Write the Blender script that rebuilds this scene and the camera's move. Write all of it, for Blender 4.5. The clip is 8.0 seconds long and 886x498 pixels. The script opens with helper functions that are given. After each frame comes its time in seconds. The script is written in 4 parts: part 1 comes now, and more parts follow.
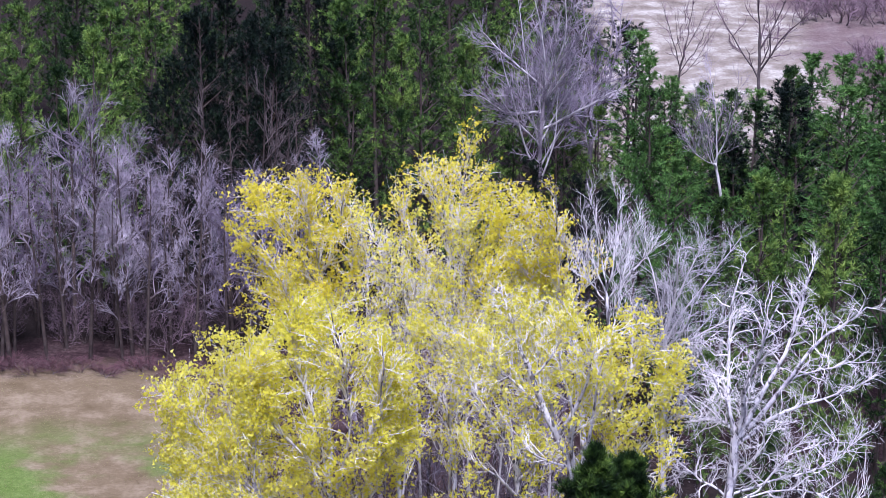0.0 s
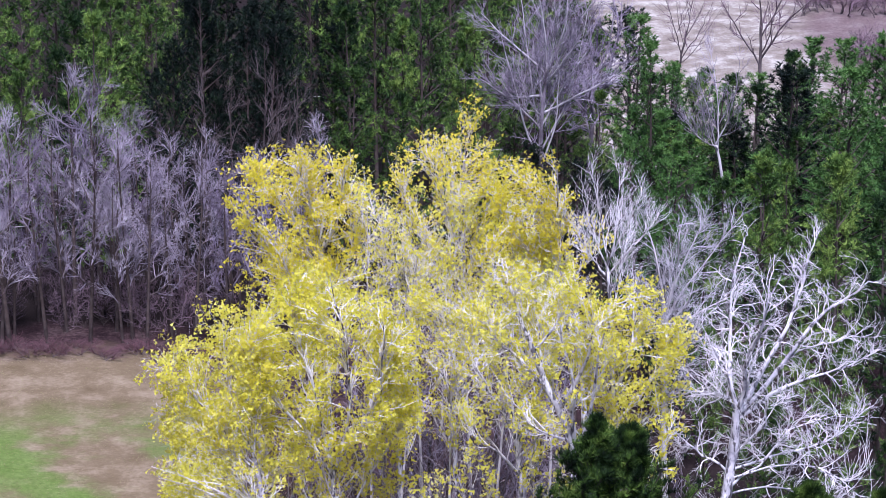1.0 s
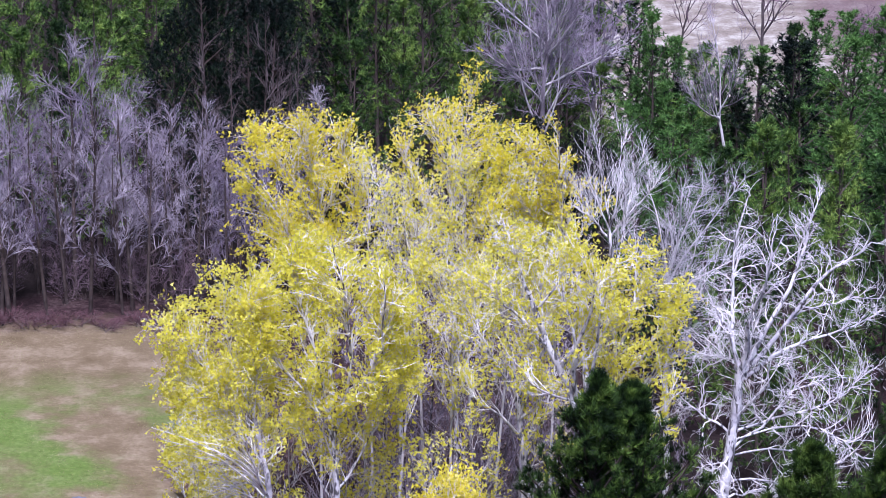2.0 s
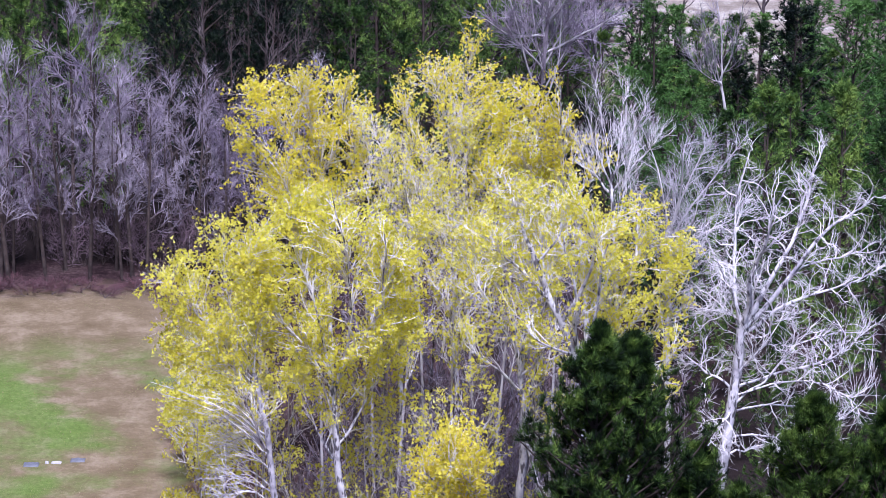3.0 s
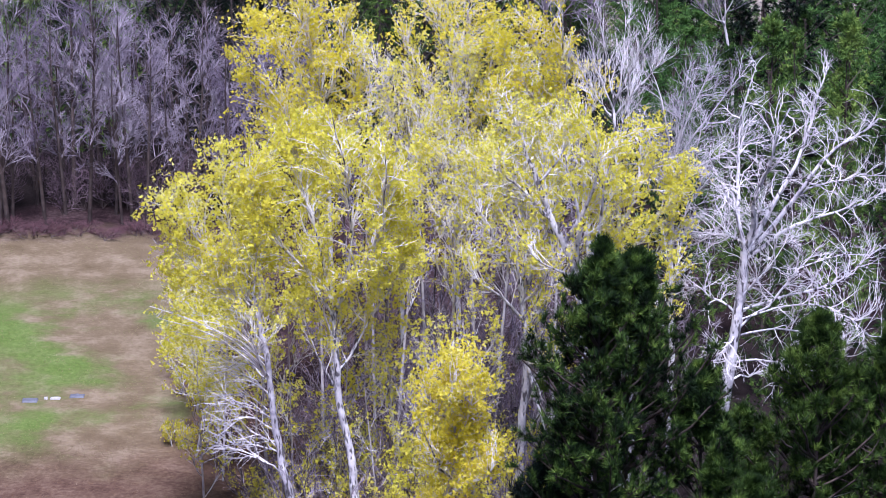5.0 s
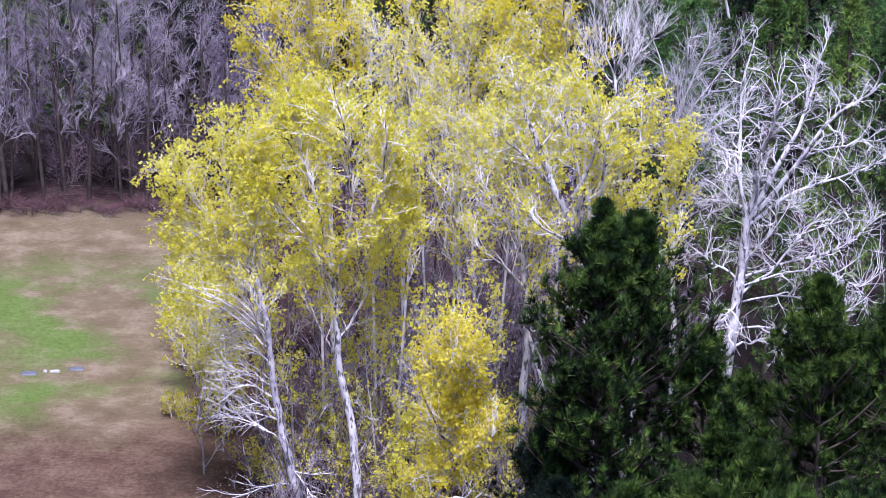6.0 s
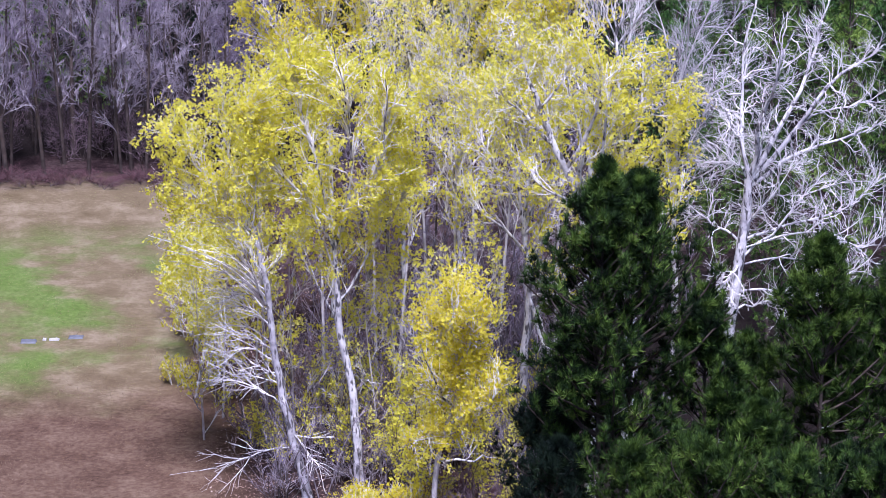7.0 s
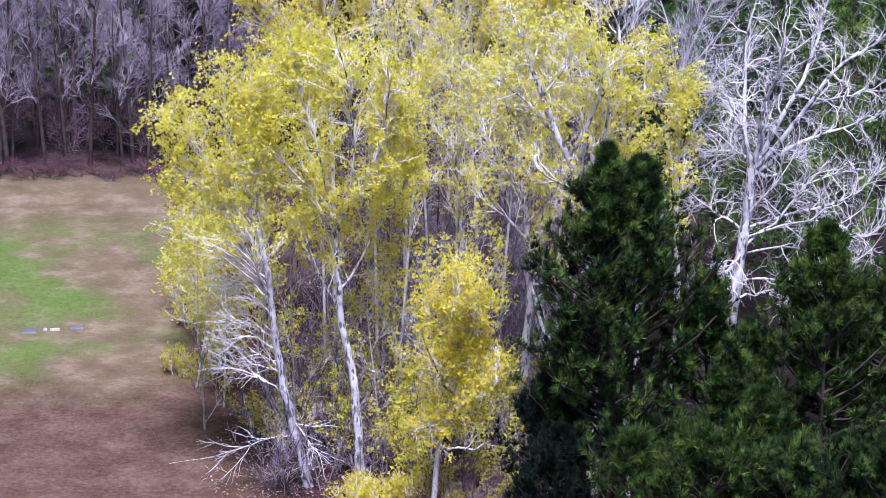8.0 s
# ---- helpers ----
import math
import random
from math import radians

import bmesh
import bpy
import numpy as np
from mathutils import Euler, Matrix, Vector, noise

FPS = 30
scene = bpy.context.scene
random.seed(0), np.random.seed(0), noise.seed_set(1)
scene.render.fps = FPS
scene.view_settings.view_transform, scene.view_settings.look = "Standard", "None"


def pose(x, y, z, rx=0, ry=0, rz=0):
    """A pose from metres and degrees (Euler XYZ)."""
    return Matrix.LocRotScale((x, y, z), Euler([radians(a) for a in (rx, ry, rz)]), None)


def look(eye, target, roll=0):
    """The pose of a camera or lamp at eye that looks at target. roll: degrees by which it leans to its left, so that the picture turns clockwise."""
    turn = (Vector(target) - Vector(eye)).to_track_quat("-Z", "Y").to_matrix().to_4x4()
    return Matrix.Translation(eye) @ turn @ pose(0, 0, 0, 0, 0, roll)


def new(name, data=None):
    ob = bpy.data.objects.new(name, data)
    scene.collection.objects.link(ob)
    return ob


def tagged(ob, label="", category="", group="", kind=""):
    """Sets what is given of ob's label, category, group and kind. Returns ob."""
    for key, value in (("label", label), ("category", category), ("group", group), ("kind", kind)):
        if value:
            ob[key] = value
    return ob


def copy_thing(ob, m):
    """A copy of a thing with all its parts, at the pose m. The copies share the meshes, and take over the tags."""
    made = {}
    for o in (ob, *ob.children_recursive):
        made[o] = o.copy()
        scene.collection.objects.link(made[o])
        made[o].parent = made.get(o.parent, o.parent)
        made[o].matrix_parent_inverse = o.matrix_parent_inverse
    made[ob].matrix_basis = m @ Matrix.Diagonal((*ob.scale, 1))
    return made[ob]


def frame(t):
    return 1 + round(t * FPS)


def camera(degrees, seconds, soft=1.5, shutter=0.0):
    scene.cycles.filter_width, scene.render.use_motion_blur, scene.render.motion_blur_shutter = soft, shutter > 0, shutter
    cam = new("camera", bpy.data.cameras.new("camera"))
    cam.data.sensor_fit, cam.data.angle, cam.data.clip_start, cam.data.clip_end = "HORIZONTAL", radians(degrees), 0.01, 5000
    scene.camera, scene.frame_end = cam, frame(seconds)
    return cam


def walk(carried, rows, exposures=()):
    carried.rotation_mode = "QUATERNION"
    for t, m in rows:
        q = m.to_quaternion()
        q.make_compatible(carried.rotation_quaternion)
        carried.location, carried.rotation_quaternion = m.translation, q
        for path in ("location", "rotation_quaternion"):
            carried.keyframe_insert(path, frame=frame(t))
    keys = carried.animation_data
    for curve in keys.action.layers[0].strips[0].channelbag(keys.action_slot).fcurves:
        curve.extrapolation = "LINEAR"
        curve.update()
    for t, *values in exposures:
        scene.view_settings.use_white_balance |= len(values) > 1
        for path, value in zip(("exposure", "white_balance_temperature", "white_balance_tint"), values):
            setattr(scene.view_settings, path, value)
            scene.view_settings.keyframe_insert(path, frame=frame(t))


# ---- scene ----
cam = camera(15.0, 8.0, soft=0.45)
# seconds, x, y, z, yaw, pitch, roll: a long lens on a slow, straight descent
ROWS = [
    (0.0, 0.000, 0.000, 68.878, 0.000, -17.184, 0.000),
    (0.5, 0.003, -0.049, 68.129, 0.006, -17.100, -0.007),
    (1.0, -0.003, -0.072, 67.219, 0.013, -17.033, -0.020),
    (2.5, -0.074, -0.070, 64.061, 0.016, -16.966, -0.115),
    (3.0, -0.084, -0.044, 62.974, 0.017, -16.975, -0.131),
    (3.5, -0.087, -0.033, 61.964, 0.028, -16.985, -0.129),
    (4.0, -0.048, 0.007, 61.042, 0.047, -17.004, -0.105),
    (4.5, 0.008, 0.107, 60.189, 0.067, -17.026, -0.075),
    (6.0, 0.049, 0.397, 57.658, 0.099, -16.981, 0.049),
    (6.5, 0.028, 0.460, 56.654, 0.100, -16.970, 0.089),
    (7.0, 0.036, 0.496, 55.784, 0.109, -16.958, 0.085),
    (7.5, 0.080, 0.537, 55.237, 0.138, -16.911, 0.036),
    (8.0, 0.114, 0.620, 54.878, 0.168, -16.843, -0.039),
]


def eye_pose(x, y, z, yaw, pitch, roll):
    return pose(x, y, z, 0, 0, yaw) @ pose(0, 0, 0, 90 + pitch, 0, 0) @ pose(0, 0, 0, 0, 0, -roll)


walk(cam, [(r[0], eye_pose(*r[1:])) for r in ROWS], exposures=[(0.0, 0.81, 5240, 29), (8.0, 0.81, 5240, 29)])

# ---- world and sun ----
SUN_TO = Vector((0.03, -0.43, 0.90)).normalized()
world = bpy.data.worlds.new("sky")
scene.world = world
world.use_nodes = True
wn = world.node_tree.nodes
sky = wn.new("ShaderNodeTexSky")
sky.sky_type = "NISHITA"
sky.sun_disc = False
sky.sun_elevation = math.asin(SUN_TO.z)
sky.sun_rotation = math.atan2(SUN_TO.x, SUN_TO.y)
sky.dust_density = 2.0
world.node_tree.links.new(sky.outputs[0], wn["Background"].inputs[0])
wn["Background"].inputs[1].default_value = 0.05
lamp = bpy.data.lights.new("sun", "SUN")
lamp.energy = 5.0
lamp.angle = radians(15.0)
lamp.color = (1.0, 0.95, 0.88)
sun = new("sun", lamp)
sun.matrix_world = look(SUN_TO * 100, (0, 0, 0))


# ---- materials ----
def material(name, build, rough=0.85):
    m = bpy.data.materials.new(name)
    m.use_nodes = True
    nt = m.node_tree
    b = nt.nodes["Principled BSDF"]
    b.inputs["Roughness"].default_value = rough
    b.inputs["Specular IOR Level"].default_value = 0.25
    build(nt, b)
    return m


def node(nt, kind, **values):
    n = nt.nodes.new(kind)
    for key, value in values.items():
        n.inputs[key.replace("_", " ")].default_value = value
    return n


def noise_at(nt, vector, scale, detail=4.0, rough=0.55):
    n = node(nt, "ShaderNodeTexNoise", Scale=scale, Detail=detail, Roughness=rough)
    nt.links.new(vector, n.inputs["Vector"])
    return n.outputs["Fac"]


def ramp(nt, fac, stops):
    n = nt.nodes.new("ShaderNodeValToRGB")
    e = n.color_ramp.elements
    while len(e) < len(stops):
        e.new(0.5)
    for el, (p, c) in zip(e, stops):
        el.position, el.color = p, (*c, 1) if len(c) == 3 else c
    nt.links.new(fac, n.inputs[0])
    return n.outputs[0]


def mixed(nt, fac, a, b, mode="MIX"):
    n = nt.nodes.new("ShaderNodeMix")
    n.data_type, n.blend_type = "RGBA", mode
    for sock, v in ((n.inputs[0], fac), (n.inputs[6], a), (n.inputs[7], b)):
        if isinstance(v, (int, float)):
            sock.default_value = v
        elif isinstance(v, tuple):
            sock.default_value = (*v, 1)
        else:
            nt.links.new(v, sock)
    return n.outputs[2]


def sums(nt, op, a, b=0.0, clamp=False):
    n = nt.nodes.new("ShaderNodeMath")
    n.operation, n.use_clamp = op, clamp
    for sock, v in zip(n.inputs, (a, b)):
        if isinstance(v, (int, float)):
            sock.default_value = v
        else:
            nt.links.new(v, sock)
    return n.outputs[0]


def step(nt, v, lo, hi):
    n = nt.nodes.new("ShaderNodeMapRange")
    n.interpolation_type = "SMOOTHSTEP"
    nt.links.new(v, n.inputs[0])
    n.inputs[1].default_value, n.inputs[2].default_value = lo, hi
    return n.outputs[0]


def bump(nt, b, height, strength, distance):
    n = node(nt, "ShaderNodeBump", Strength=strength, Distance=distance)
    nt.links.new(height, n.inputs["Height"])
    nt.links.new(n.outputs[0], b.inputs["Normal"])


def bark(name, stops, patch=1.6, dark=(0.10, 0.085, 0.08), amount=0.35, vary=0.22):
    """Bark: a mottled base with dark flakes and upright furrows."""
    def build(nt, b):
        co = nt.nodes.new("ShaderNodeTexCoord").outputs["Object"]
        squash = nt.nodes.new("ShaderNodeMapping")
        squash.inputs["Scale"].default_value = (1, 1, 0.3)
        nt.links.new(co, squash.inputs[0])
        col = ramp(nt, noise_at(nt, co, patch, 5), stops)
        flakes = step(nt, noise_at(nt, squash.outputs[0], 6.0, 4), 0.51, 0.61)
        col = mixed(nt, sums(nt, "MULTIPLY", flakes, amount), col, dark)
        info = nt.nodes.new("ShaderNodeObjectInfo").outputs["Random"]
        col = mixed(nt, vary, col, ramp(nt, info, [(0, (0.45, 0.40, 0.46)), (1, (1, 1, 1))]), "MULTIPLY")
        nt.links.new(col, b.inputs["Base Color"])
        bump(nt, b, noise_at(nt, squash.outputs[0], 22.0, 3), 0.5, 0.02)
    return material(name, build, 0.8)


def leafy(name, stops, clear=0.4, rough=0.6, broad=0.25, fine=0.9, vary=0.18):
    """Leaves or needles: tone by leaf and by clump, and light let through."""
    def build(nt, b):
        geo = nt.nodes.new("ShaderNodeNewGeometry")
        co = nt.nodes.new("ShaderNodeTexCoord").outputs["Object"]
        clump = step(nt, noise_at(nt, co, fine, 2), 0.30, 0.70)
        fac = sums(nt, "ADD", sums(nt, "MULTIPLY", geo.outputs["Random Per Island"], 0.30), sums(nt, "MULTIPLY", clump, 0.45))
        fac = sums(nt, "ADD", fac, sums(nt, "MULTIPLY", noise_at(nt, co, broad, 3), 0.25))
        info = nt.nodes.new("ShaderNodeObjectInfo").outputs["Random"]
        fac = sums(nt, "ADD", fac, sums(nt, "MULTIPLY", sums(nt, "SUBTRACT", info, 0.5), vary), True)
        col = ramp(nt, fac, stops)
        nt.links.new(col, b.inputs["Base Color"])
        b.inputs["Specular IOR Level"].default_value = 0.12
        tr = nt.nodes.new("ShaderNodeBsdfTranslucent")
        nt.links.new(col, tr.inputs[0])
        mx = nt.nodes.new("ShaderNodeMixShader")
        mx.inputs[0].default_value = clear
        nt.links.new(b.outputs[0], mx.inputs[1])
        nt.links.new(tr.outputs[0], mx.inputs[2])
        nt.links.new(mx.outputs[0], nt.nodes["Material Output"].inputs[0])
    return material(name, build, rough)


WHITE_BARK = bark("white_bark", [(0.3, (0.20, 0.19, 0.22)), (0.46, (0.52, 0.50, 0.53)), (0.68, (0.80, 0.78, 0.80))], 1.6, (0.05, 0.045, 0.05), 0.9)
MOTTLED_BARK = bark("mottled_grey_bark", [(0.3, (0.16, 0.15, 0.18)), (0.48, (0.40, 0.38, 0.42)), (0.7, (0.72, 0.70, 0.73))], 1.3, (0.05, 0.045, 0.05), 0.9)
PALE_BARK = bark("pale_grey_bark", [(0.25, (0.30, 0.27, 0.28)), (0.5, (0.50, 0.47, 0.48)), (0.8, (0.64, 0.61, 0.62))])
GREY_BARK = bark("grey_bark", [(0.25, (0.13, 0.11, 0.13)), (0.5, (0.22, 0.19, 0.22)), (0.8, (0.32, 0.28, 0.31))])
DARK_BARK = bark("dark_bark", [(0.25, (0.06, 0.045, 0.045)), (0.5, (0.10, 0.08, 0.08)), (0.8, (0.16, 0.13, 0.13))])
PINE_BARK = bark("pine_bark", [(0.25, (0.025, 0.018, 0.016)), (0.5, (0.05, 0.036, 0.032)), (0.8, (0.10, 0.075, 0.064))])
ASH_TWIG = bark("ash_grey_twig_bark", [(0.3, (0.32, 0.30, 0.33)), (0.5, (0.46, 0.44, 0.47)), (0.75, (0.64, 0.62, 0.65))], 0.7, amount=0.15)
PALE_TWIG = bark("pale_twig_bark", [(0.25, (0.54, 0.50, 0.51)), (0.5, (0.72, 0.69, 0.70)), (0.8, (0.85, 0.83, 0.84))], 0.7, amount=0.15)
GREY_TWIG = bark("grey_twig_bark", [(0.3, (0.09, 0.07, 0.105)), (0.5, (0.23, 0.19, 0.26)), (0.7, (0.48, 0.43, 0.51))], 0.45, amount=0.3, vary=0.9)
LILAC_TWIG = bark("lilac_twig_bark", [(0.3, (0.17, 0.145, 0.185)), (0.5, (0.32, 0.28, 0.33)), (0.7, (0.52, 0.48, 0.53))], 0.6, amount=0.2, vary=0.6)
BROWN_TWIG = bark("brown_twig_bark", [(0.25, (0.09, 0.055, 0.075)), (0.5, (0.17, 0.115, 0.14)), (0.8, (0.28, 0.21, 0.24))], 0.5, amount=0.15)
RED_TWIG = bark("red_twig_bark", [(0.25, (0.05, 0.022, 0.028)), (0.5, (0.10, 0.046, 0.054)), (0.8, (0.19, 0.10, 0.11))], 0.5, amount=0.15)
YELLOW_LEAF = leafy("yellow_spring_leaf", [(0.1, (0.56, 0.52, 0.05)), (0.35, (0.74, 0.69, 0.065)), (0.65, (0.82, 0.78, 0.12)), (1.0, (0.88, 0.86, 0.34))], 0.66)
GOLD_LEAF = leafy("golden_spring_leaf", [(0.1, (0.54, 0.47, 0.03)), (0.35, (0.74, 0.66, 0.045)), (0.7, (0.83, 0.755, 0.09)), (1.0, (0.88, 0.83, 0.28))], 0.66)
# clump tones span dark gaps to lit tufts, so shading sits in needle colour
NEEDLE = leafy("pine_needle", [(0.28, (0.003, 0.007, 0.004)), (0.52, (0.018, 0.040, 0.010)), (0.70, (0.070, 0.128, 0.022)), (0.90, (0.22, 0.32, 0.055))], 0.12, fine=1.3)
# lighter green needle copy that also paints sunlight onto some front pines
BRIGHT_NEEDLE = leafy("bright_pine_needle", [(0.25, (0.007, 0.017, 0.005)), (0.55, (0.030, 0.060, 0.011)), (0.74, (0.10, 0.165, 0.028)), (0.92, (0.24, 0.34, 0.06))], 0.2, fine=1.5)
FAR_NEEDLE = leafy("woodland_pine_needle", [(0.2, (0.008, 0.020, 0.008)), (0.45, (0.036, 0.076, 0.018)), (0.68, (0.108, 0.188, 0.036)), (0.9, (0.23, 0.33, 0.065))], 0.2, fine=0.8, vary=0.45)
# darkened needle copy: the shade of the wood is put into the colour
SHADED_NEEDLE = leafy("shaded_pine_needle", [(0.2, (0.003, 0.006, 0.006)), (0.6, (0.008, 0.016, 0.010)), (0.95, (0.030, 0.052, 0.018))], 0.1, fine=0.8)
SOFT_NEEDLE = leafy("soft_green_needle", [(0.2, (0.018, 0.048, 0.014)), (0.5, (0.066, 0.145, 0.034)), (0.75, (0.125, 0.24, 0.056)), (0.95, (0.22, 0.34, 0.10))], 0.25, fine=1.2)
LITTER_LEAF = leafy("dead_leaf", [(0.1, (0.20, 0.13, 0.11)), (0.5, (0.32, 0.22, 0.18)), (0.8, (0.50, 0.40, 0.35)), (1.0, (0.75, 0.70, 0.66))], 0.1)


def ground_nodes(nt, b):
    co = nt.nodes.new("ShaderNodeTexCoord").outputs["Object"]
    sep = nt.nodes.new("ShaderNodeSeparateXYZ")
    nt.links.new(co, sep.inputs[0])
    x, y = sep.outputs[0], sep.outputs[1]
    wide, mid, fine = noise_at(nt, co, 0.11, 4), noise_at(nt, co, 0.45, 5), noise_at(nt, co, 3.5, 8, 0.8)
    warp = sums(nt, "MULTIPLY", sums(nt, "SUBTRACT", wide, 0.5), 16.0)
    fray = sums(nt, "MULTIPLY", sums(nt, "SUBTRACT", mid, 0.5), 5.0)
    xw = sums(nt, "ADD", sums(nt, "ADD", x, warp), fray)
    yw = sums(nt, "ADD", sums(nt, "ADD", y, sums(nt, "MULTIPLY", warp, 0.5)), fray)
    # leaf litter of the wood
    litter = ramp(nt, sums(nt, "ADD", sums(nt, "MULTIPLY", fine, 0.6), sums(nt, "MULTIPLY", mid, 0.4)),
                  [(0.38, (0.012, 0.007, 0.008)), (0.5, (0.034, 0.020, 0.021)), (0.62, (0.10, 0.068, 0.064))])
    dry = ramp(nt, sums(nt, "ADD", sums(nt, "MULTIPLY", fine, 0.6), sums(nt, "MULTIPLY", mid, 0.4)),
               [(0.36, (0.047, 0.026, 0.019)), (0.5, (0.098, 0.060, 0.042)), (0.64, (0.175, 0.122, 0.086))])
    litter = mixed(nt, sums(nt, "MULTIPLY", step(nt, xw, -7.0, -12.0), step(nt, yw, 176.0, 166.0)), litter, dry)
    # shade painted into the floor: near-black litter under pines and in the wood
    shaded_litter = ramp(nt, fine, [(0.3, (0.008, 0.006, 0.006)), (0.7, (0.026, 0.019, 0.018))])
    litter = mixed(nt, sums(nt, "MAXIMUM", sums(nt, "MULTIPLY", step(nt, xw, 1.0, 5.0), step(nt, yw, 186.0, 176.0)), step(nt, yw, 200.5, 204.0)), litter, shaded_litter)
    # mown grass, straw-coloured with green patches
    straw = ramp(nt, sums(nt, "ADD", sums(nt, "MULTIPLY", fine, 0.4), sums(nt, "MULTIPLY", mid, 0.6)),
                 [(0.3, (0.085, 0.062, 0.032)), (0.5, (0.145, 0.110, 0.066)), (0.7, (0.28, 0.225, 0.155))])
    green = ramp(nt, fine, [(0.3, (0.045, 0.09, 0.012)), (0.6, (0.11, 0.175, 0.035)), (0.8, (0.20, 0.25, 0.085))])
    sward = sums(nt, "MULTIPLY", step(nt, yw, 190.0, 180.0), step(nt, sums(nt, "ADD", noise_at(nt, co, 0.16, 5, 0.6), sums(nt, "MULTIPLY", step(nt, xw, -17.0, -25.0), 0.22)), 0.47, 0.76))
    lawn = mixed(nt, sums(nt, "MULTIPLY", sward, 0.84), straw, green)
    inside = sums(nt, "MULTIPLY", step(nt, xw, -11.5, -15.5), sums(nt, "MULTIPLY", step(nt, yw, 154.0, 163.0), step(nt, yw, 199.0, 195.0)))
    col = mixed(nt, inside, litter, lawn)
    # the pale cleared field past the trees
    scrub = ramp(nt, fine, [(0.3, (0.06, 0.036, 0.042)), (0.7, (0.15, 0.10, 0.105))])
    pale = ramp(nt, sums(nt, "ADD", sums(nt, "MULTIPLY", fine, 0.35), sums(nt, "MULTIPLY", mid, 0.65)),
                [(0.34, (0.105, 0.082, 0.066)), (0.5, (0.215, 0.185, 0.155)), (0.64, (0.41, 0.39, 0.345))])
    far = sums(nt, "MULTIPLY", step(nt, yw, 236.0, 243.0), step(nt, xw, 11.0, 14.0))
    pale = mixed(nt, sums(nt, "MULTIPLY", step(nt, xw, 29.0, 34.0), 0.75), pale, scrub)
    col = mixed(nt, far, col, pale)
    nt.links.new(col, b.inputs["Base Color"])
    b.inputs["Specular IOR Level"].default_value = 0.05
    bump(nt, b, fine, 0.6, 0.12)


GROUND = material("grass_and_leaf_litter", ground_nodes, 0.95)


# ---- mesh helpers ----
def mesh_of(name, verts, faces, mat, smooth=False):
    """A mesh from vertex rows and one array of equal-sided faces."""
    me = bpy.data.meshes.new(name)
    verts, faces = np.asarray(verts, np.float32), np.asarray(faces, np.int32)
    n, k = faces.shape
    me.vertices.add(len(verts))
    me.vertices.foreach_set("co", verts.ravel())
    me.loops.add(n * k)
    me.loops.foreach_set("vertex_index", faces.ravel())
    me.polygons.add(n)
    me.polygons.foreach_set("loop_start", np.arange(0, n * k, k, dtype=np.int32))
    me.polygons.foreach_set("use_smooth", np.full(n, smooth))
    me.update(calc_edges=True)
    me.materials.append(mat)
    return me


def part(name, me, parent, label="", kind=""):
    ob = new(name, me)
    ob.parent = parent
    return tagged(ob, label, "", "", kind)


def unit(v):
    return v / np.maximum(np.linalg.norm(v, axis=-1, keepdims=True), 1e-9)


def tubes(P, R, sides):
    """Tapered tubes along many paths of equal length. P: m, k, 3; R: m, k."""
    m, k = R.shape
    tan = np.empty_like(P)
    tan[:, 1:-1] = P[:, 2:] - P[:, :-2]
    tan[:, 0], tan[:, -1] = P[:, 1] - P[:, 0], P[:, -1] - P[:, -2]
    tan = unit(tan)
    ref = np.where(np.abs(tan[:, :1, 2:]) > 0.8, np.array([1.0, 0.2, 0.0]), np.array([0.1, 0.2, 1.0]))
    u = unit(np.cross(tan, np.broadcast_to(ref, tan.shape)))
    v = np.cross(tan, u)
    a = np.arange(sides) * 2 * np.pi / sides
    ring = u[:, :, None] * np.cos(a)[:, None] + v[:, :, None] * np.sin(a)[:, None]
    verts = (P[:, :, None] + ring * R[:, :, None, None]).reshape(-1, 3)
    i = (np.arange(m)[:, None, None] * k + np.arange(k - 1)[None, :, None]) * sides
    s = np.arange(sides)[None, None]
    s2 = (s + 1) % sides
    faces = np.stack([i + s, i + s2, i + sides + s2, i + sides + s], -1).reshape(-1, 4)
    return verts, faces


def joined(pieces):
    vs, fs, n = [], [], 0
    for v, f in pieces:
        vs.append(v)
        fs.append(f + n)
        n += len(v)
    return np.concatenate(vs), np.concatenate(fs)


def spline(points, n):
    """A smooth path of n + 1 points through a few."""
    p = np.asarray(points, float)
    p = np.vstack([2 * p[0] - p[1], p, 2 * p[-1] - p[-2]])
    out = []
    for t in np.linspace(0, len(p) - 3 - 1e-6, n + 1):
        i, s = int(t), t - int(t)
        a, b, c, d = p[i:i + 4]
        out.append(0.5 * (2 * b + (c - a) * s + (2 * a - 5 * b + 4 * c - d) * s * s + (3 * b - a - 3 * c + d) * s ** 3))
    return np.array(out)


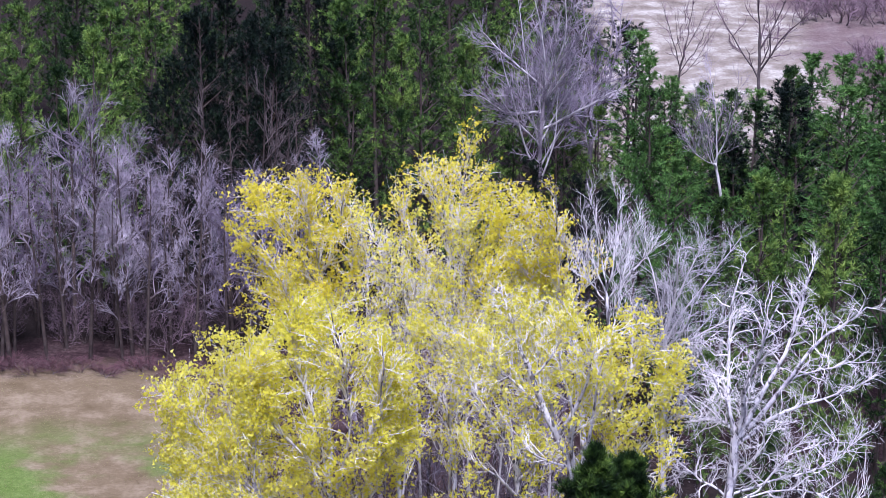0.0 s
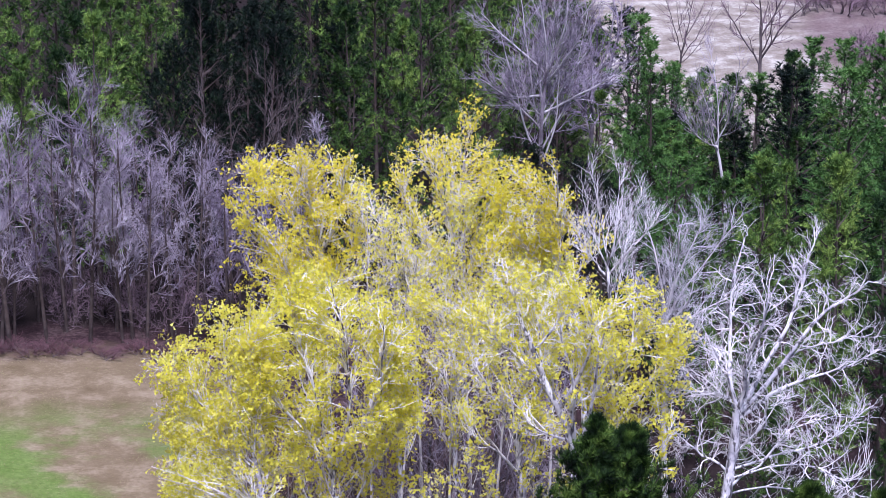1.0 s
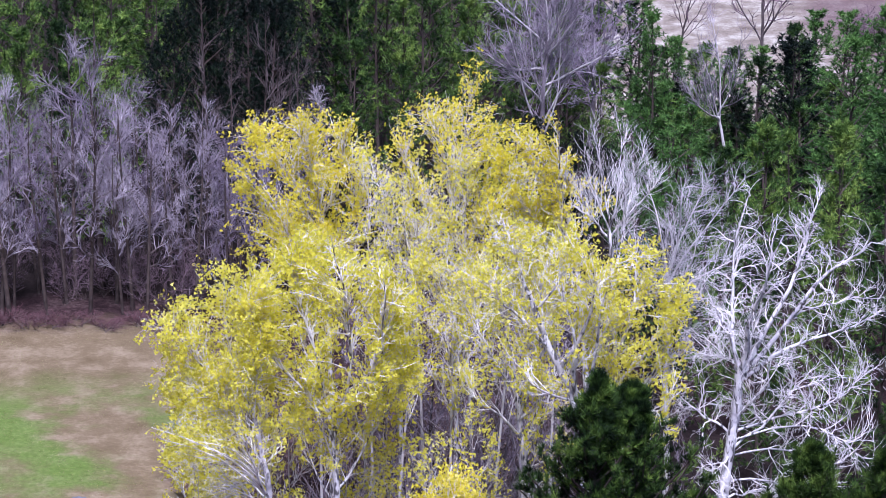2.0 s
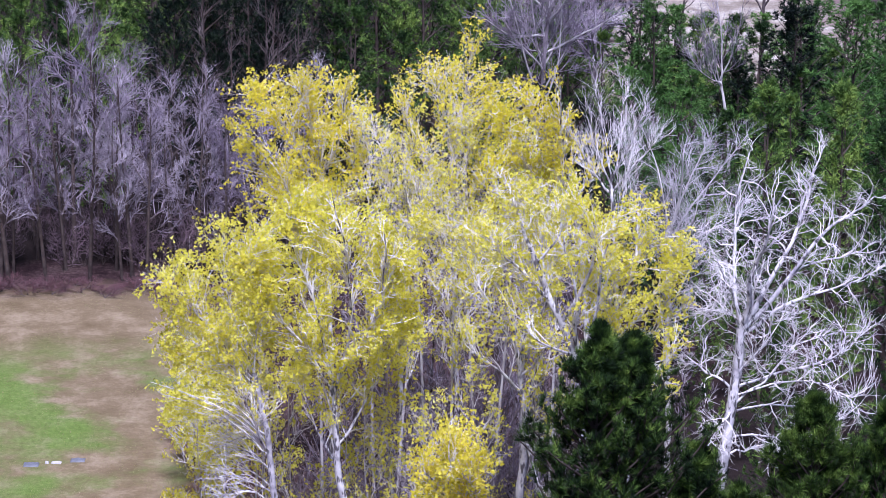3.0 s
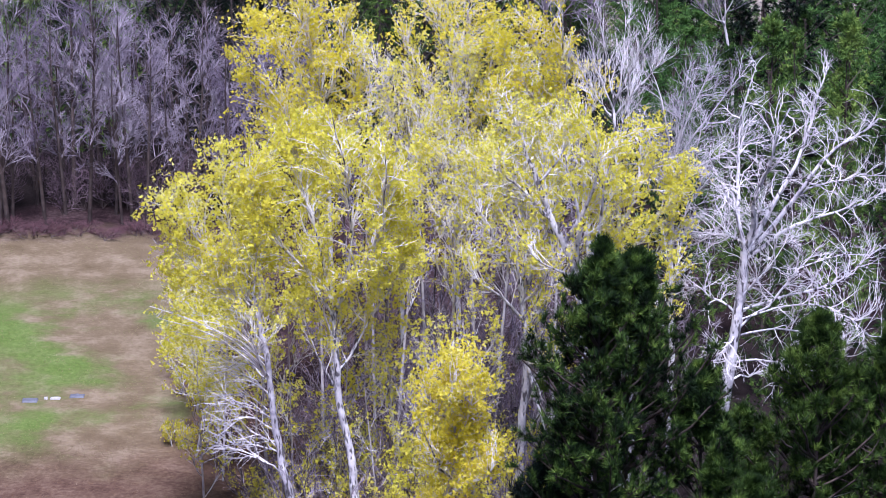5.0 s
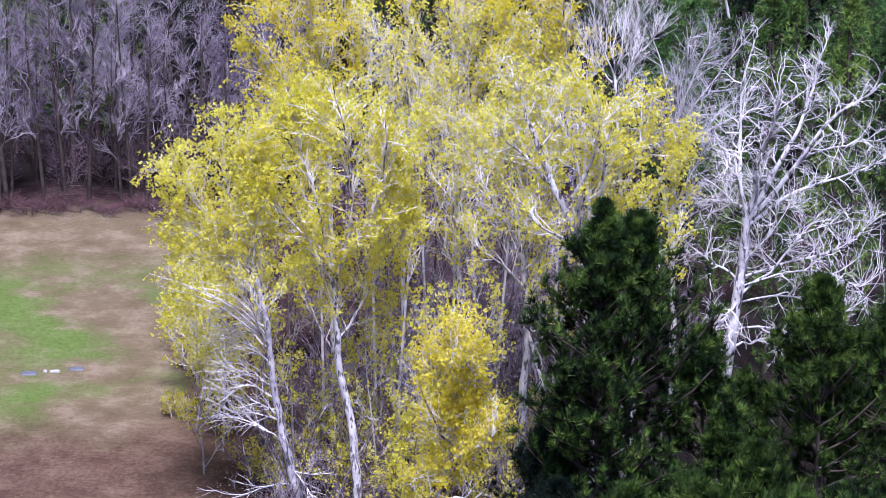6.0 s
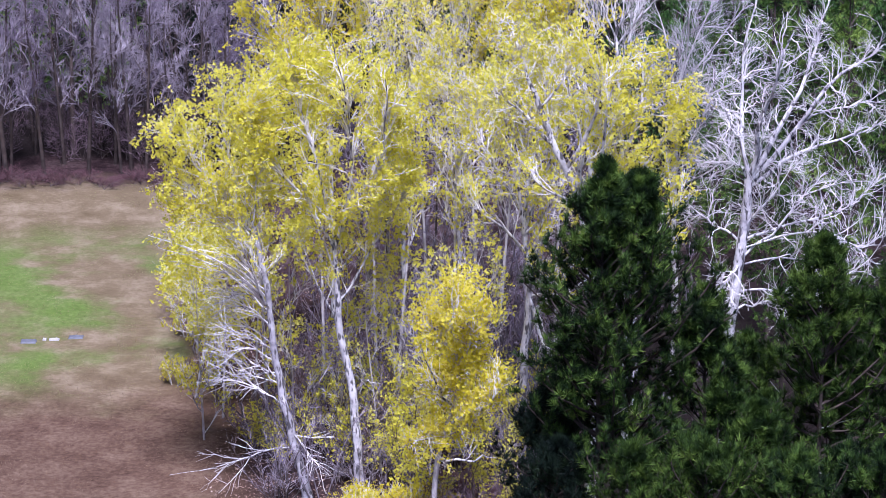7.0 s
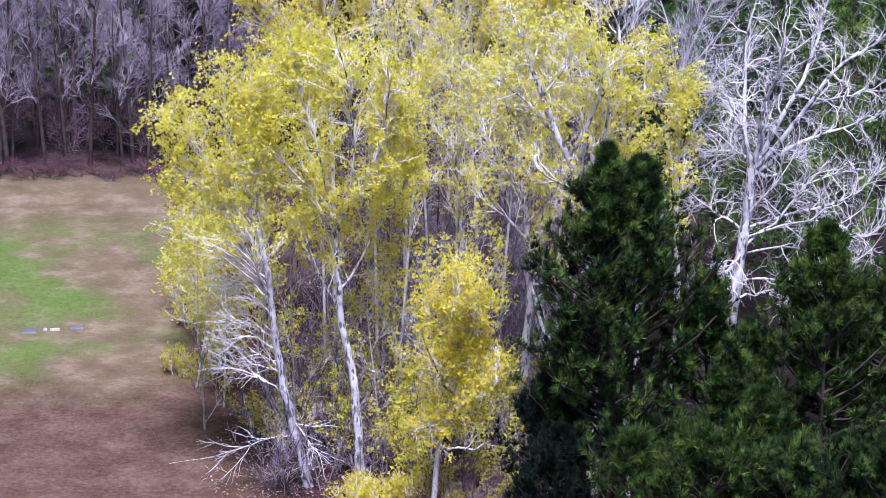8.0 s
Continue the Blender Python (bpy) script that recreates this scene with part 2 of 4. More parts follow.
def shoots(rng, P, R, n, span, length, angle, up, segs, wobble, thick, tip=0.35, taper=0.55):
    """n side shoots on each path: paths and radii."""
    m, k = R.shape
    own = np.repeat(np.arange(m), n)
    s = span[0] + (span[1] - span[0]) * ((np.tile(np.arange(n), m) + rng.random(m * n)) / n)
    at = s * (k - 1)
    i = np.minimum(at.astype(int), k - 2)
    f = (at - i)[:, None]
    pos = P[own, i] * (1 - f) + P[own, i + 1] * f
    tan = unit(P[own, i + 1] - P[own, i])
    side = rng.normal(size=pos.shape)
    side = unit(side - tan * (side * tan).sum(1, keepdims=True))
    a = np.radians(rng.uniform(angle[0], angle[1], m * n))[:, None]
    way = tan * np.cos(a) + side * np.sin(a)
    reach = (rng.uniform(length[0], length[1], m * n) * (1 - taper * s))[:, None]
    out = np.empty((m * n, segs + 1, 3))
    out[:, 0] = pos
    for j in range(segs):
        way = unit(way + np.array([0, 0, up]) + wobble * rng.normal(size=way.shape))
        out[:, j + 1] = out[:, j] + way * reach / segs
    base = np.minimum(R[own, i] * 0.75, thick * rng.uniform(0.8, 1.2, m * n))
    return out, base[:, None] * np.linspace(1, tip, segs + 1)[None]


def blades(rng, P, count, size, wide, spread, low=None, clump=3):
    """Leaves in small clumps along paths: pointed blades turned every way."""
    m, k = P.shape[:2]
    groups = max(count // clump, 1)
    own = rng.integers(0, m, groups)
    if low is not None:
        z = P[:, -1, 2]
        w = 0.12 + np.clip((z - low[0]) / (low[1] - low[0]), 0, 1)
        own = rng.choice(m, groups, p=w / w.sum())
    at = rng.random(groups) ** 0.4 * (k - 1)
    i = np.minimum(at.astype(int), k - 2)
    f = (at - i)[:, None]
    c = P[own, i] * (1 - f) + P[own, i + 1] * f + rng.normal(size=(groups, 3)) * spread * 0.9
    c = np.repeat(c, clump, 0)
    count = len(c)
    c = c + rng.normal(size=(count, 3)) * 0.075
    u = unit(rng.normal(size=(count, 3)) + np.array([0, 0, 0.3]))
    v = unit(np.cross(u, rng.normal(size=(count, 3))))
    L = rng.uniform(size[0], size[1], count)[:, None]
    verts = np.stack([c + u * L, c - u * L * 0.7 + v * L * wide, c - u * L * 0.7 - v * L * wide], 1).reshape(-1, 3)
    return verts, np.arange(count * 3).reshape(-1, 3)


def tufts(rng, C, A, count, length, width, cone=0.45):
    """Needle tufts: thin three-cornered blades fanned round the axes A at the points C."""
    m = len(C)
    c = np.repeat(C, count, 0)
    way = unit(np.repeat(A, count, 0) * 1.1 + rng.normal(size=(m * count, 3)) * cone)
    side = unit(np.cross(way, rng.normal(size=way.shape)))
    L = rng.uniform(length[0], length[1], m * count)[:, None]
    c = c + way * L * 0.1
    w = width * rng.uniform(0.7, 1.3, m * count)[:, None]
    verts = np.stack([c - side * w, c + side * w, c + way * L], 1).reshape(-1, 3)
    return verts, np.arange(m * count * 3).reshape(-1, 3)


def crown_boughs(rng, LP, LR, crowns, stout):
    """Branches that climb from the limbs and fill rounded crowns (side, height, half width, half height, count): paths, radii, owners."""
    goal = []
    for cx, cz, rx, rz, n in crowns:
        way = unit(rng.normal(size=(n, 3)))
        way[:, 2] = np.where(rng.random(n) < 0.3, abs(way[:, 2]), way[:, 2])
        lump = 1 + 0.10 * np.sin(way[:, 0] * 5 + cx) + 0.10 * np.sin(way[:, 2] * 6 + way[:, 1] * 4)
        r = (rng.uniform(0.25, 1.0, n) ** (1 / 3.0) * lump)[:, None]
        goal.append(np.array([cx, 0, cz]) + way * r * np.array([rx, rx * 0.85, rz]))
    goal = np.concatenate(goal)
    m, k = LR.shape
    src = LP[:, 1:-1].reshape(-1, 3)
    tan = unit(LP[:, 2:] - LP[:, :-2]).reshape(-1, 3)
    gap = goal[:, None] - src[None]
    flat = np.hypot(gap[..., 0], gap[..., 1])
    dist = np.linalg.norm(gap, axis=2)
    cost = dist + 2.5 * np.clip(0.8 * flat - gap[..., 2], 0, None) + rng.random(dist.shape) * 0.8 + 0.6 * np.clip(1.2 - dist, 0, None)
    pick = np.argmin(cost, 1)
    p0, d = src[pick], dist[np.arange(len(goal)), pick][:, None]
    mid = p0 + unit(tan[pick] + np.array([0, 0, 0.25])) * d * 0.5
    t = np.linspace(0, 1, 6)[None, :, None]
    P = p0[:, None] * (1 - t) ** 2 + mid[:, None] * 2 * t * (1 - t) + goal[:, None] * t ** 2
    P[:, 1:] += np.cumsum(rng.normal(size=(len(goal), 5, 3)) * 0.09, 1)
    thick = np.clip(0.017 * d[:, 0] + 0.015, 0.026, 0.07) * stout
    thick = np.minimum(thick, LR[:, 1:-1].reshape(-1)[pick] * 0.8)
    return P, thick[:, None] * np.linspace(1, 0.3, 6)[None], pick // (k - 2)


# ---- kinds of tree ----
def grown_tree(name, base, trunk, limbs, seed, girth, woods, leaf=None, leaves=0, leaf_size=(0.06, 0.135), extra=5, extra_len=(4.0, 6.5), depth=None,
               twig_len=(0.8, 1.6), branch_len=(1.6, 3.2), branches=9, twigs=8, fine=2, up=0.10, bare=(), limb_girth=0.4, leaf_from=0.0, spread=0.15, wobble=0.17, sway=0.06, span=(0.10, 0.98), fan=(25, 62), stout=1.0, dome=True, slight=(), crowns=(), bough_stout=None):
    """A broadleaf with its own habit. trunk, limbs: (side, height) points of its main lines; limbs swing fore and aft as well.
    woods: materials of trunk, limbs, twigs. bare: the limbs that carry no leaves."""
    rng = np.random.default_rng(seed)
    depth = depth or (3.4 if leaf else 2.2)
    root = new(name)
    root.location = (*base, 0)
    line = [(x, 0.0, z) for x, z in trunk]
    if line[0][1 + 1] > 0.3:
        line = [(line[0][0] * 0.5, 0.0, -0.25)] + line
    else:
        line[0] = (line[0][0], 0.0, -0.25)
    tp = spline(line, 14)
    tp[1:-1] += rng.normal(size=tp[1:-1].shape) * np.array([0.03, 0.05, 0.0])
    tr = girth * np.linspace(1.0, 0.52, 15)
    tr[0] *= 1.35
    v, f = tubes(tp[None], tr[None], 10)
    part("trunk", mesh_of("trunk", v, f, woods[0], True), root)
    LP, LR, leafless = [], [], []
    for i, limb in enumerate(limbs):
        swing = (rng.choice([-1, -1, 1]) if leaf else rng.choice([-1, 1])) * rng.uniform(0.25, 1.0) * depth
        reach = np.linspace(0, 1, len(limb))
        near = int(np.argmin(abs(tp[:, 2] - limb[0][1]) + abs(tp[:, 0] - limb[0][0]))) if limb[0][1] > 3 else 4
        pts = [(x, swing * r ** 1.3, z) for (x, z), r in zip(limb, reach)]
        pts[0] = (tp[near][0], tp[near][1], limb[0][1])
        lp = spline(pts, 8)
        lp[1:] += np.cumsum(rng.normal(size=(8, 3)) * sway, 0)
        LP.append(lp)
        LR.append(min(tr[near] * 0.72, girth * limb_girth * rng.uniform(0.85, 1.15)) * (0.5 if i in slight else 1.0) * np.linspace(1, 0.22, 9))
        leafless.append(i in bare)
    if extra:
        ep, er = shoots(rng, tp[None], tr[None], extra, (0.60, 0.99), extra_len, (30, 75), 0.14, 8, 0.10, girth * 0.3, 0.2, 0.3)
        for p, r in zip(ep, er):
            LP.append(p)
            LR.append(r)
            leafless.append(False)
    LP, LR, leafless = np.array(LP), np.array(LR), np.array(leafless)
    bp, br = shoots(rng, LP, LR, branches, span, branch_len, fan, up, 5, wobble, max(girth * 0.18, 0.048) * stout, 0.3)
    gp, gr = shoots(rng, bp, br, twigs, (0.15, 1.0), twig_len, (20, 55), up, 2, wobble, 0.026 * stout, 0.45)
    hp, hr = shoots(rng, gp, gr, max(fine, 1), (0.2, 1.0), (0.35, 0.8), (20, 50), up, 1, 0.15, 0.013 * stout, 0.5)
    n1, n2 = branches, branches * twigs
    n3 = n2 * max(fine, 1)
    grown = np.zeros(0, int)
    if crowns:
        keep = np.flatnonzero(~leafless)
        bough_stout = bough_stout or min(1.0, stout + 0.25)
        cp, cr, grown = crown_boughs(rng, LP[keep], LR[keep], crowns, bough_stout)
        grown = keep[grown]
        ap, ar = shoots(rng, cp, cr, 7, (0.30, 1.0), (0.5, 1.3), (18, 50), up, 2, 0.15, 0.02 * bough_stout, 0.45, 0.35)
    total = sum(((gp[i * n2:i * n2 + n2, -1, 2] > leaf_from).sum() for i in range(len(LP)) if not leafless[i]), 0) + len(grown) * 8
    top = gp[:, -1, 2]
    crown = (max(leaf_from, float(np.quantile(top, 0.05))), float(np.quantile(top, 0.8)))
    for i in range(len(LP)):
        v, f = tubes(LP[i][None], LR[i][None], 6)
        limb = part("limb", mesh_of("limb", v, f, woods[1], True), root)
        share = 0.5 if leafless[i] and leaf else 1.0
        b1, b2 = slice(i * n1, i * n1 + int(n1 * share)), slice(i * n2, i * n2 + int(n1 * share) * twigs)
        pieces = [tubes(bp[b1], br[b1], 4), tubes(gp[b2], gr[b2], 3)]
        if fine and share == 1.0:
            pieces.append(tubes(hp[i * n3:i * n3 + n3], hr[i * n3:i * n3 + n3], 3))
        mine = np.flatnonzero(grown == i)
        if len(mine):
            own = (mine[:, None] * 7 + np.arange(7)).ravel()
            pieces += [tubes(cp[mine], cr[mine], 4), tubes(ap[own], ar[own], 3)]
        v, f = joined(pieces)
        part("twig_spray", mesh_of("twig_spray", v, f, woods[2]), limb, "", "stuff")
        if leaf and not leafless[i]:
            lp = gp[i * n2:i * n2 + n2]
            lp = lp[lp[:, -1, 2] > leaf_from]
            if len(mine):
                lp = np.concatenate([lp, ap[own], cp[mine][:, 3:]])
            if len(lp):
                v, f = blades(rng, lp, int(leaves * 0.74 * len(lp) / total), leaf_size, 0.6, spread, crown if dome and not crowns else None)
                part("foliage", mesh_of("foliage", v, f, leaf), limb, "", "stuff")
    return root


def bare_tree(name, seed, height, girth, woods, limbs=11, branches=7, twigs=6, fine=2, clear=0.3, reach=(3.0, 4.6), rise=0.16, base=(0, 0), lean=0.5, leaf=None, leaves=0):
    """A slim leafless woodland tree."""
    rng = np.random.default_rng(seed)
    root = new(name)
    root.location = (*base, 0)
    bow = rng.normal(size=2) * lean
    tp = spline([(0, 0, -0.25), (bow[0] * 0.5, bow[1] * 0.5, height * 0.35), (bow[0], bow[1], height * 0.7), (bow[0] * 0.8, bow[1] * 1.2, height * 0.97)], 12)
    tr = girth * np.linspace(1, 0.12, 13)
    v, f = tubes(tp[None], tr[None], 7)
    part("trunk", mesh_of("trunk", v, f, woods[0], True), root)
    lp, lr = shoots(rng, tp[None], tr[None], limbs, (clear, 0.95), reach, (30, 60), rise, 6, 0.12, girth * 0.4, 0.2, 0.6)
    for p, r in zip(lp, lr):
        v, f = tubes(p[None], r[None], 5)
        part("limb", mesh_of("limb", v, f, woods[1], True), root)
    bp, br = shoots(rng, np.concatenate([lp]), lr, branches, (0.15, 1.0), (0.9, 2.0), (20, 55), rise, 4, 0.16, 0.03, 0.4)
    gp, gr = shoots(rng, bp, br, twigs, (0.1, 1.0), (0.4, 1.0), (20, 55), rise, 2, 0.16, 0.016, 0.5)
    pieces = [tubes(bp[:, ::2], br[:, ::2], 3), tubes(gp[:, ::2], gr[:, ::2], 3)]
    if fine:
        hp, hr = shoots(rng, gp, gr, fine, (0.2, 1.0), (0.3, 0.6), (20, 55), rise, 1, 0.16, 0.012, 0.6)
        pieces.append(tubes(hp, hr, 3))
    v, f = joined(pieces)
    part("twig_spray", mesh_of("twig_spray", v, f, woods[2]), root, "", "stuff")
    if leaf:
        v, f = blades(rng, gp, int(leaves * 1.05), (0.06, 0.135), 0.6, 0.16)
        part("foliage", mesh_of("foliage", v, f, leaf), root, "", "stuff")
    return root


def pine_tree(name, seed, height, radius, needle, boughs=46, sprays=7, per=16, clear=0.25, base=(0, 0), length=(0.22, 0.42), width=0.022, girth=0.17, tuft_n=3, dead=0, single=False, shoulder=0.6):
    """A pine: whorled boughs that turn up at their ends and carry tufts of needles."""
    rng = np.random.default_rng(seed)
    root = new(name)
    root.location = (*base, 0)
    bow = rng.normal(size=2) * 0.3
    tp = spline([(0, 0, -0.25), (bow[0], bow[1], height * 0.5), (0.3 * bow[0], 0.3 * bow[1], height * 0.98)], 12)
    tr = girth * np.linspace(1, 0.12, 13)
    v, f = tubes(tp[None], tr[None], 8)
    part("trunk", mesh_of("trunk", v, f, PINE_BARK, True), root)
    u = np.sort(clear + (1 - clear) * rng.random(boughs) ** (0.68 if single else 0.85)) * 0.985
    if single:
        tiers = boughs / 6.5
        u = (np.floor(u * tiers) + 0.5 + 0.16 * rng.normal(size=boughs)) / tiers
        u = np.clip(u, clear, 0.985)
    i = np.minimum((u * 12).astype(int), 11)
    fr = (u * 12 - i)[:, None]
    pos = tp[i] * (1 - fr) + tp[i + 1] * fr
    turn = np.arange(boughs) * 2.4 + rng.normal(size=boughs) * 0.5
    s = (u - clear) / (1 - clear)
    outline = np.minimum(1, 2.1 * np.clip(1 - s, 0, 1)) + 0.03 if single else np.clip(1 - s, 0, 1) ** shoulder * np.minimum(1, 0.6 + 1.4 * s) + 0.06
    far = radius * outline * rng.uniform(0.55, 1.2, boughs)
    rise = 0.12 + 0.85 * s
    way = unit(np.stack([np.cos(turn), np.sin(turn), rise], 1))
    P = np.empty((boughs, 6, 3))
    P[:, 0] = pos
    for j in range(5):
        way = unit(way + np.array([0, 0, 0.13]) + 0.10 * rng.normal(size=way.shape))
        P[:, j + 1] = P[:, j] + way * far[:, None] / 5
    R = (0.015 + 0.014 * far)[:, None] * np.linspace(1, 0.3, 6)[None]
    sp, sr = shoots(rng, P, R, sprays, (0.32, 1.0) if single else (0.2, 1.0), (0.45, 1.05), (25, 65), 0.20, 3, 0.12, 0.014, 0.5, 0.3)
    short = np.repeat(np.clip(far / (0.42 * radius), 0.35, 1.0), sprays)[:, None, None]
    sp = sp[:, :1] + (sp - sp[:, :1]) * short
    C, A = [sp[:, -1]], [unit(sp[:, -1] - sp[:, -2])]
    for j in range(tuft_n - 1):
        g = rng.random((len(sp), 1))
        C.append(sp[:, 1] * g + sp[:, 2] * (1 - g))
        A.append(unit(sp[:, 2] - sp[:, 1] + 0.4 * rng.normal(size=(len(sp), 3))))
    C, A = np.stack(C, 1), unit(np.stack(A, 1) + np.array([0, 0, 0.85]))
    if single:
        for i in range(boughs):
            k = slice(i * sprays, i * sprays + sprays)
            v, f = joined([tubes(P[i][None], R[i][None], 5), tubes(sp[k, ::3], sr[k, ::3], 3)])
            bough = part("bough", mesh_of("bough", v, f, PINE_BARK, True), root)
            v, f = tufts(rng, np.vstack([C[k].reshape(-1, 3), P[i, -1:]]), np.vstack([A[k].reshape(-1, 3), unit(P[i, -1:] - P[i, -2:-1])]), per, length, width)
            part("foliage", mesh_of("foliage", v, f, needle), bough, "", "stuff")
    else:
        v, f = joined([tubes(P[:, ::5], R[:, ::5], 3), tubes(sp[::5, ::3], sr[::5, ::3], 3)])
        part("bough_tangle", mesh_of("bough_tangle", v, f, PINE_BARK), root, "", "stuff")
        v, f = tufts(rng, np.vstack([C.reshape(-1, 3), P[:, -1]]), np.vstack([A.reshape(-1, 3), unit(P[:, -1] - P[:, -2])]), per, length, width, 0.75)
        part("foliage", mesh_of("foliage", v, f, needle), root, "", "stuff")
    v, f = tufts(rng, np.repeat(tp[-1:], 3, 0) - np.array([[0, 0, 0.0], [0, 0, 0.25], [0, 0, 0.5]]), np.array([[0, 0, 1.0]] * 3), per, length, width)
    part("leader", mesh_of("leader", v, f, needle), root, "", "stuff")
    if dead:
        dp, dr = shoots(rng, tp[None], tr[None], dead, (0.08, 0.5), (1.5, 2.8), (60, 95), 0.02, 5, 0.2, 0.03, 0.3, 0.2)
        for p, r in zip(dp, dr):
            v, f = tubes(p[None], r[None], 4)
            part("dead_branch", mesh_of("dead_branch", v, f, PALE_BARK, True), root, "bare grey dead branch")
    return root


def sapling(name, seed, height, woods, leaf=None):
    """A thin many-stemmed shrub or young tree of the understorey."""
    rng = np.random.default_rng(seed)
    root = new(name)
    n = 4
    start = np.zeros((n, 3))
    start[:, :2] = rng.normal(size=(n, 2)) * 0.35
    start[:, 2] = -0.1
    P = np.empty((n, 6, 3))
    P[:, 0] = start
    way = unit(np.concatenate([rng.normal(size=(n, 2)) * 0.26, np.ones((n, 1))], 1))
    tall = height * rng.uniform(0.6, 1.0, n)[:, None]
    for j in range(5):
        way = unit(way + 0.17 * rng.normal(size=way.shape))
        P[:, j + 1] = P[:, j] + way * tall / 5
    R = rng.uniform(0.022, 0.045, n)[:, None] * np.linspace(1, 0.3, 6)[None]
    for p, r in zip(P, R):
        v, f = tubes(p[None], r[None], 5)
        part("stem", mesh_of("stem", v, f, woods[0], True), root)
    bp, br = shoots(rng, P, R, 12, (0.15, 1.0), (0.6, 1.7), (20, 60), 0.12, 2, 0.22, 0.018, 0.5)
    gp, gr = shoots(rng, bp, br, 2, (0.2, 1.0), (0.4, 0.9), (20, 50), 0.1, 1, 0.15, 0.012, 0.6)
    v, f = joined([tubes(bp, br, 3), tubes(gp, gr, 3)])
    part("twig_spray", mesh_of("twig_spray", v, f, woods[1]), root, "", "stuff")
    if leaf:
        v, f = blades(rng, bp, 1100, (0.045, 0.10), 0.65, 0.15)
        part("foliage", mesh_of("foliage", v, f, leaf), root, "", "stuff")
    return root


# ---- the ground, one sheet to the horizon ----
def ground_sheet():
    def lines(lo, hi, stepw):
        inner = np.arange(lo, hi + 0.1, stepw)
        out = np.geomspace(6, 2800, 22)
        return np.concatenate([lo - out[::-1], inner, hi + out])
    gx, gy = lines(-60, 70, 2.0), lines(110, 320, 2.0)
    X, Y = np.meshgrid(gx, gy)
    Z = 0.10 * np.sin(X * 0.23 + 1.0) * np.sin(Y * 0.19) + 0.05 * np.sin(X * 0.71 + Y * 0.53)
    Z *= np.clip(1.2 - np.hypot(X, Y - 200) / 220, 0, 1)
    nx, ny = len(gx), len(gy)
    i = np.arange(ny - 1)[:, None] * nx + np.arange(nx - 1)[None]
    faces = np.stack([i, i + 1, i + nx + 1, i + nx], -1).reshape(-1, 4)
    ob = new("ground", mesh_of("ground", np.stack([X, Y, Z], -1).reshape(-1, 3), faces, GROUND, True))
    return tagged(ob, "straw-coloured lawn with green patches and brown leaf litter, darkened for shade under trees", "ground", "", "structure")


ground_sheet()

# ---- the yellow grove ----
WHITE = (WHITE_BARK, WHITE_BARK, PALE_TWIG)
PALE = (PALE_BARK, WHITE_BARK, PALE_TWIG)
YL = "tall white-barked tree with fresh yellow spring leaves"


def grove(ob, label):
    return tagged(ob, label, "tree", "trees of the yellow grove")


grove(grown_tree("yellow_tree", (-4.1, 145.4), [(0, -0.4), (-0.2, 4.1), (-0.8, 7.9), (-1, 11.1)], [
    [(-1, 11.1), (-1.5, 14.5), (-2.4, 17.4), (-3.2, 20.2)], [(-0.9, 11.6), (-0.3, 15), (-0.3, 18.7), (-0.8, 22)],
    [(-0.8, 12.1), (0.5, 14.8), (1.3, 17.6), (1.4, 20.2)], [(-1.1, 11.6), (-2.4, 14.1), (-4.1, 16.3), (-5.1, 18.4)],
    [(-0.9, 10.5), (-1.9, 12.4), (-2.9, 13.2)], [(-0.8, 8.9), (0.6, 11.1), (1.6, 12.1)]],
    11, 0.235, WHITE, YELLOW_LEAF, 24500, crowns=((-1.2, 17.0, 4.1, 5.0, 170), (2.4, 15.5, 1.4, 2.2, 20)), limb_girth=0.74, depth=4.6, slight=(4, 5), stout=0.6, branches=4, extra=3, extra_len=(5.0, 8.0), branch_len=(1.8, 4.0), leaf_from=9.5), "tall white-barked tree with forked trunk and dense yellow spring leaves")
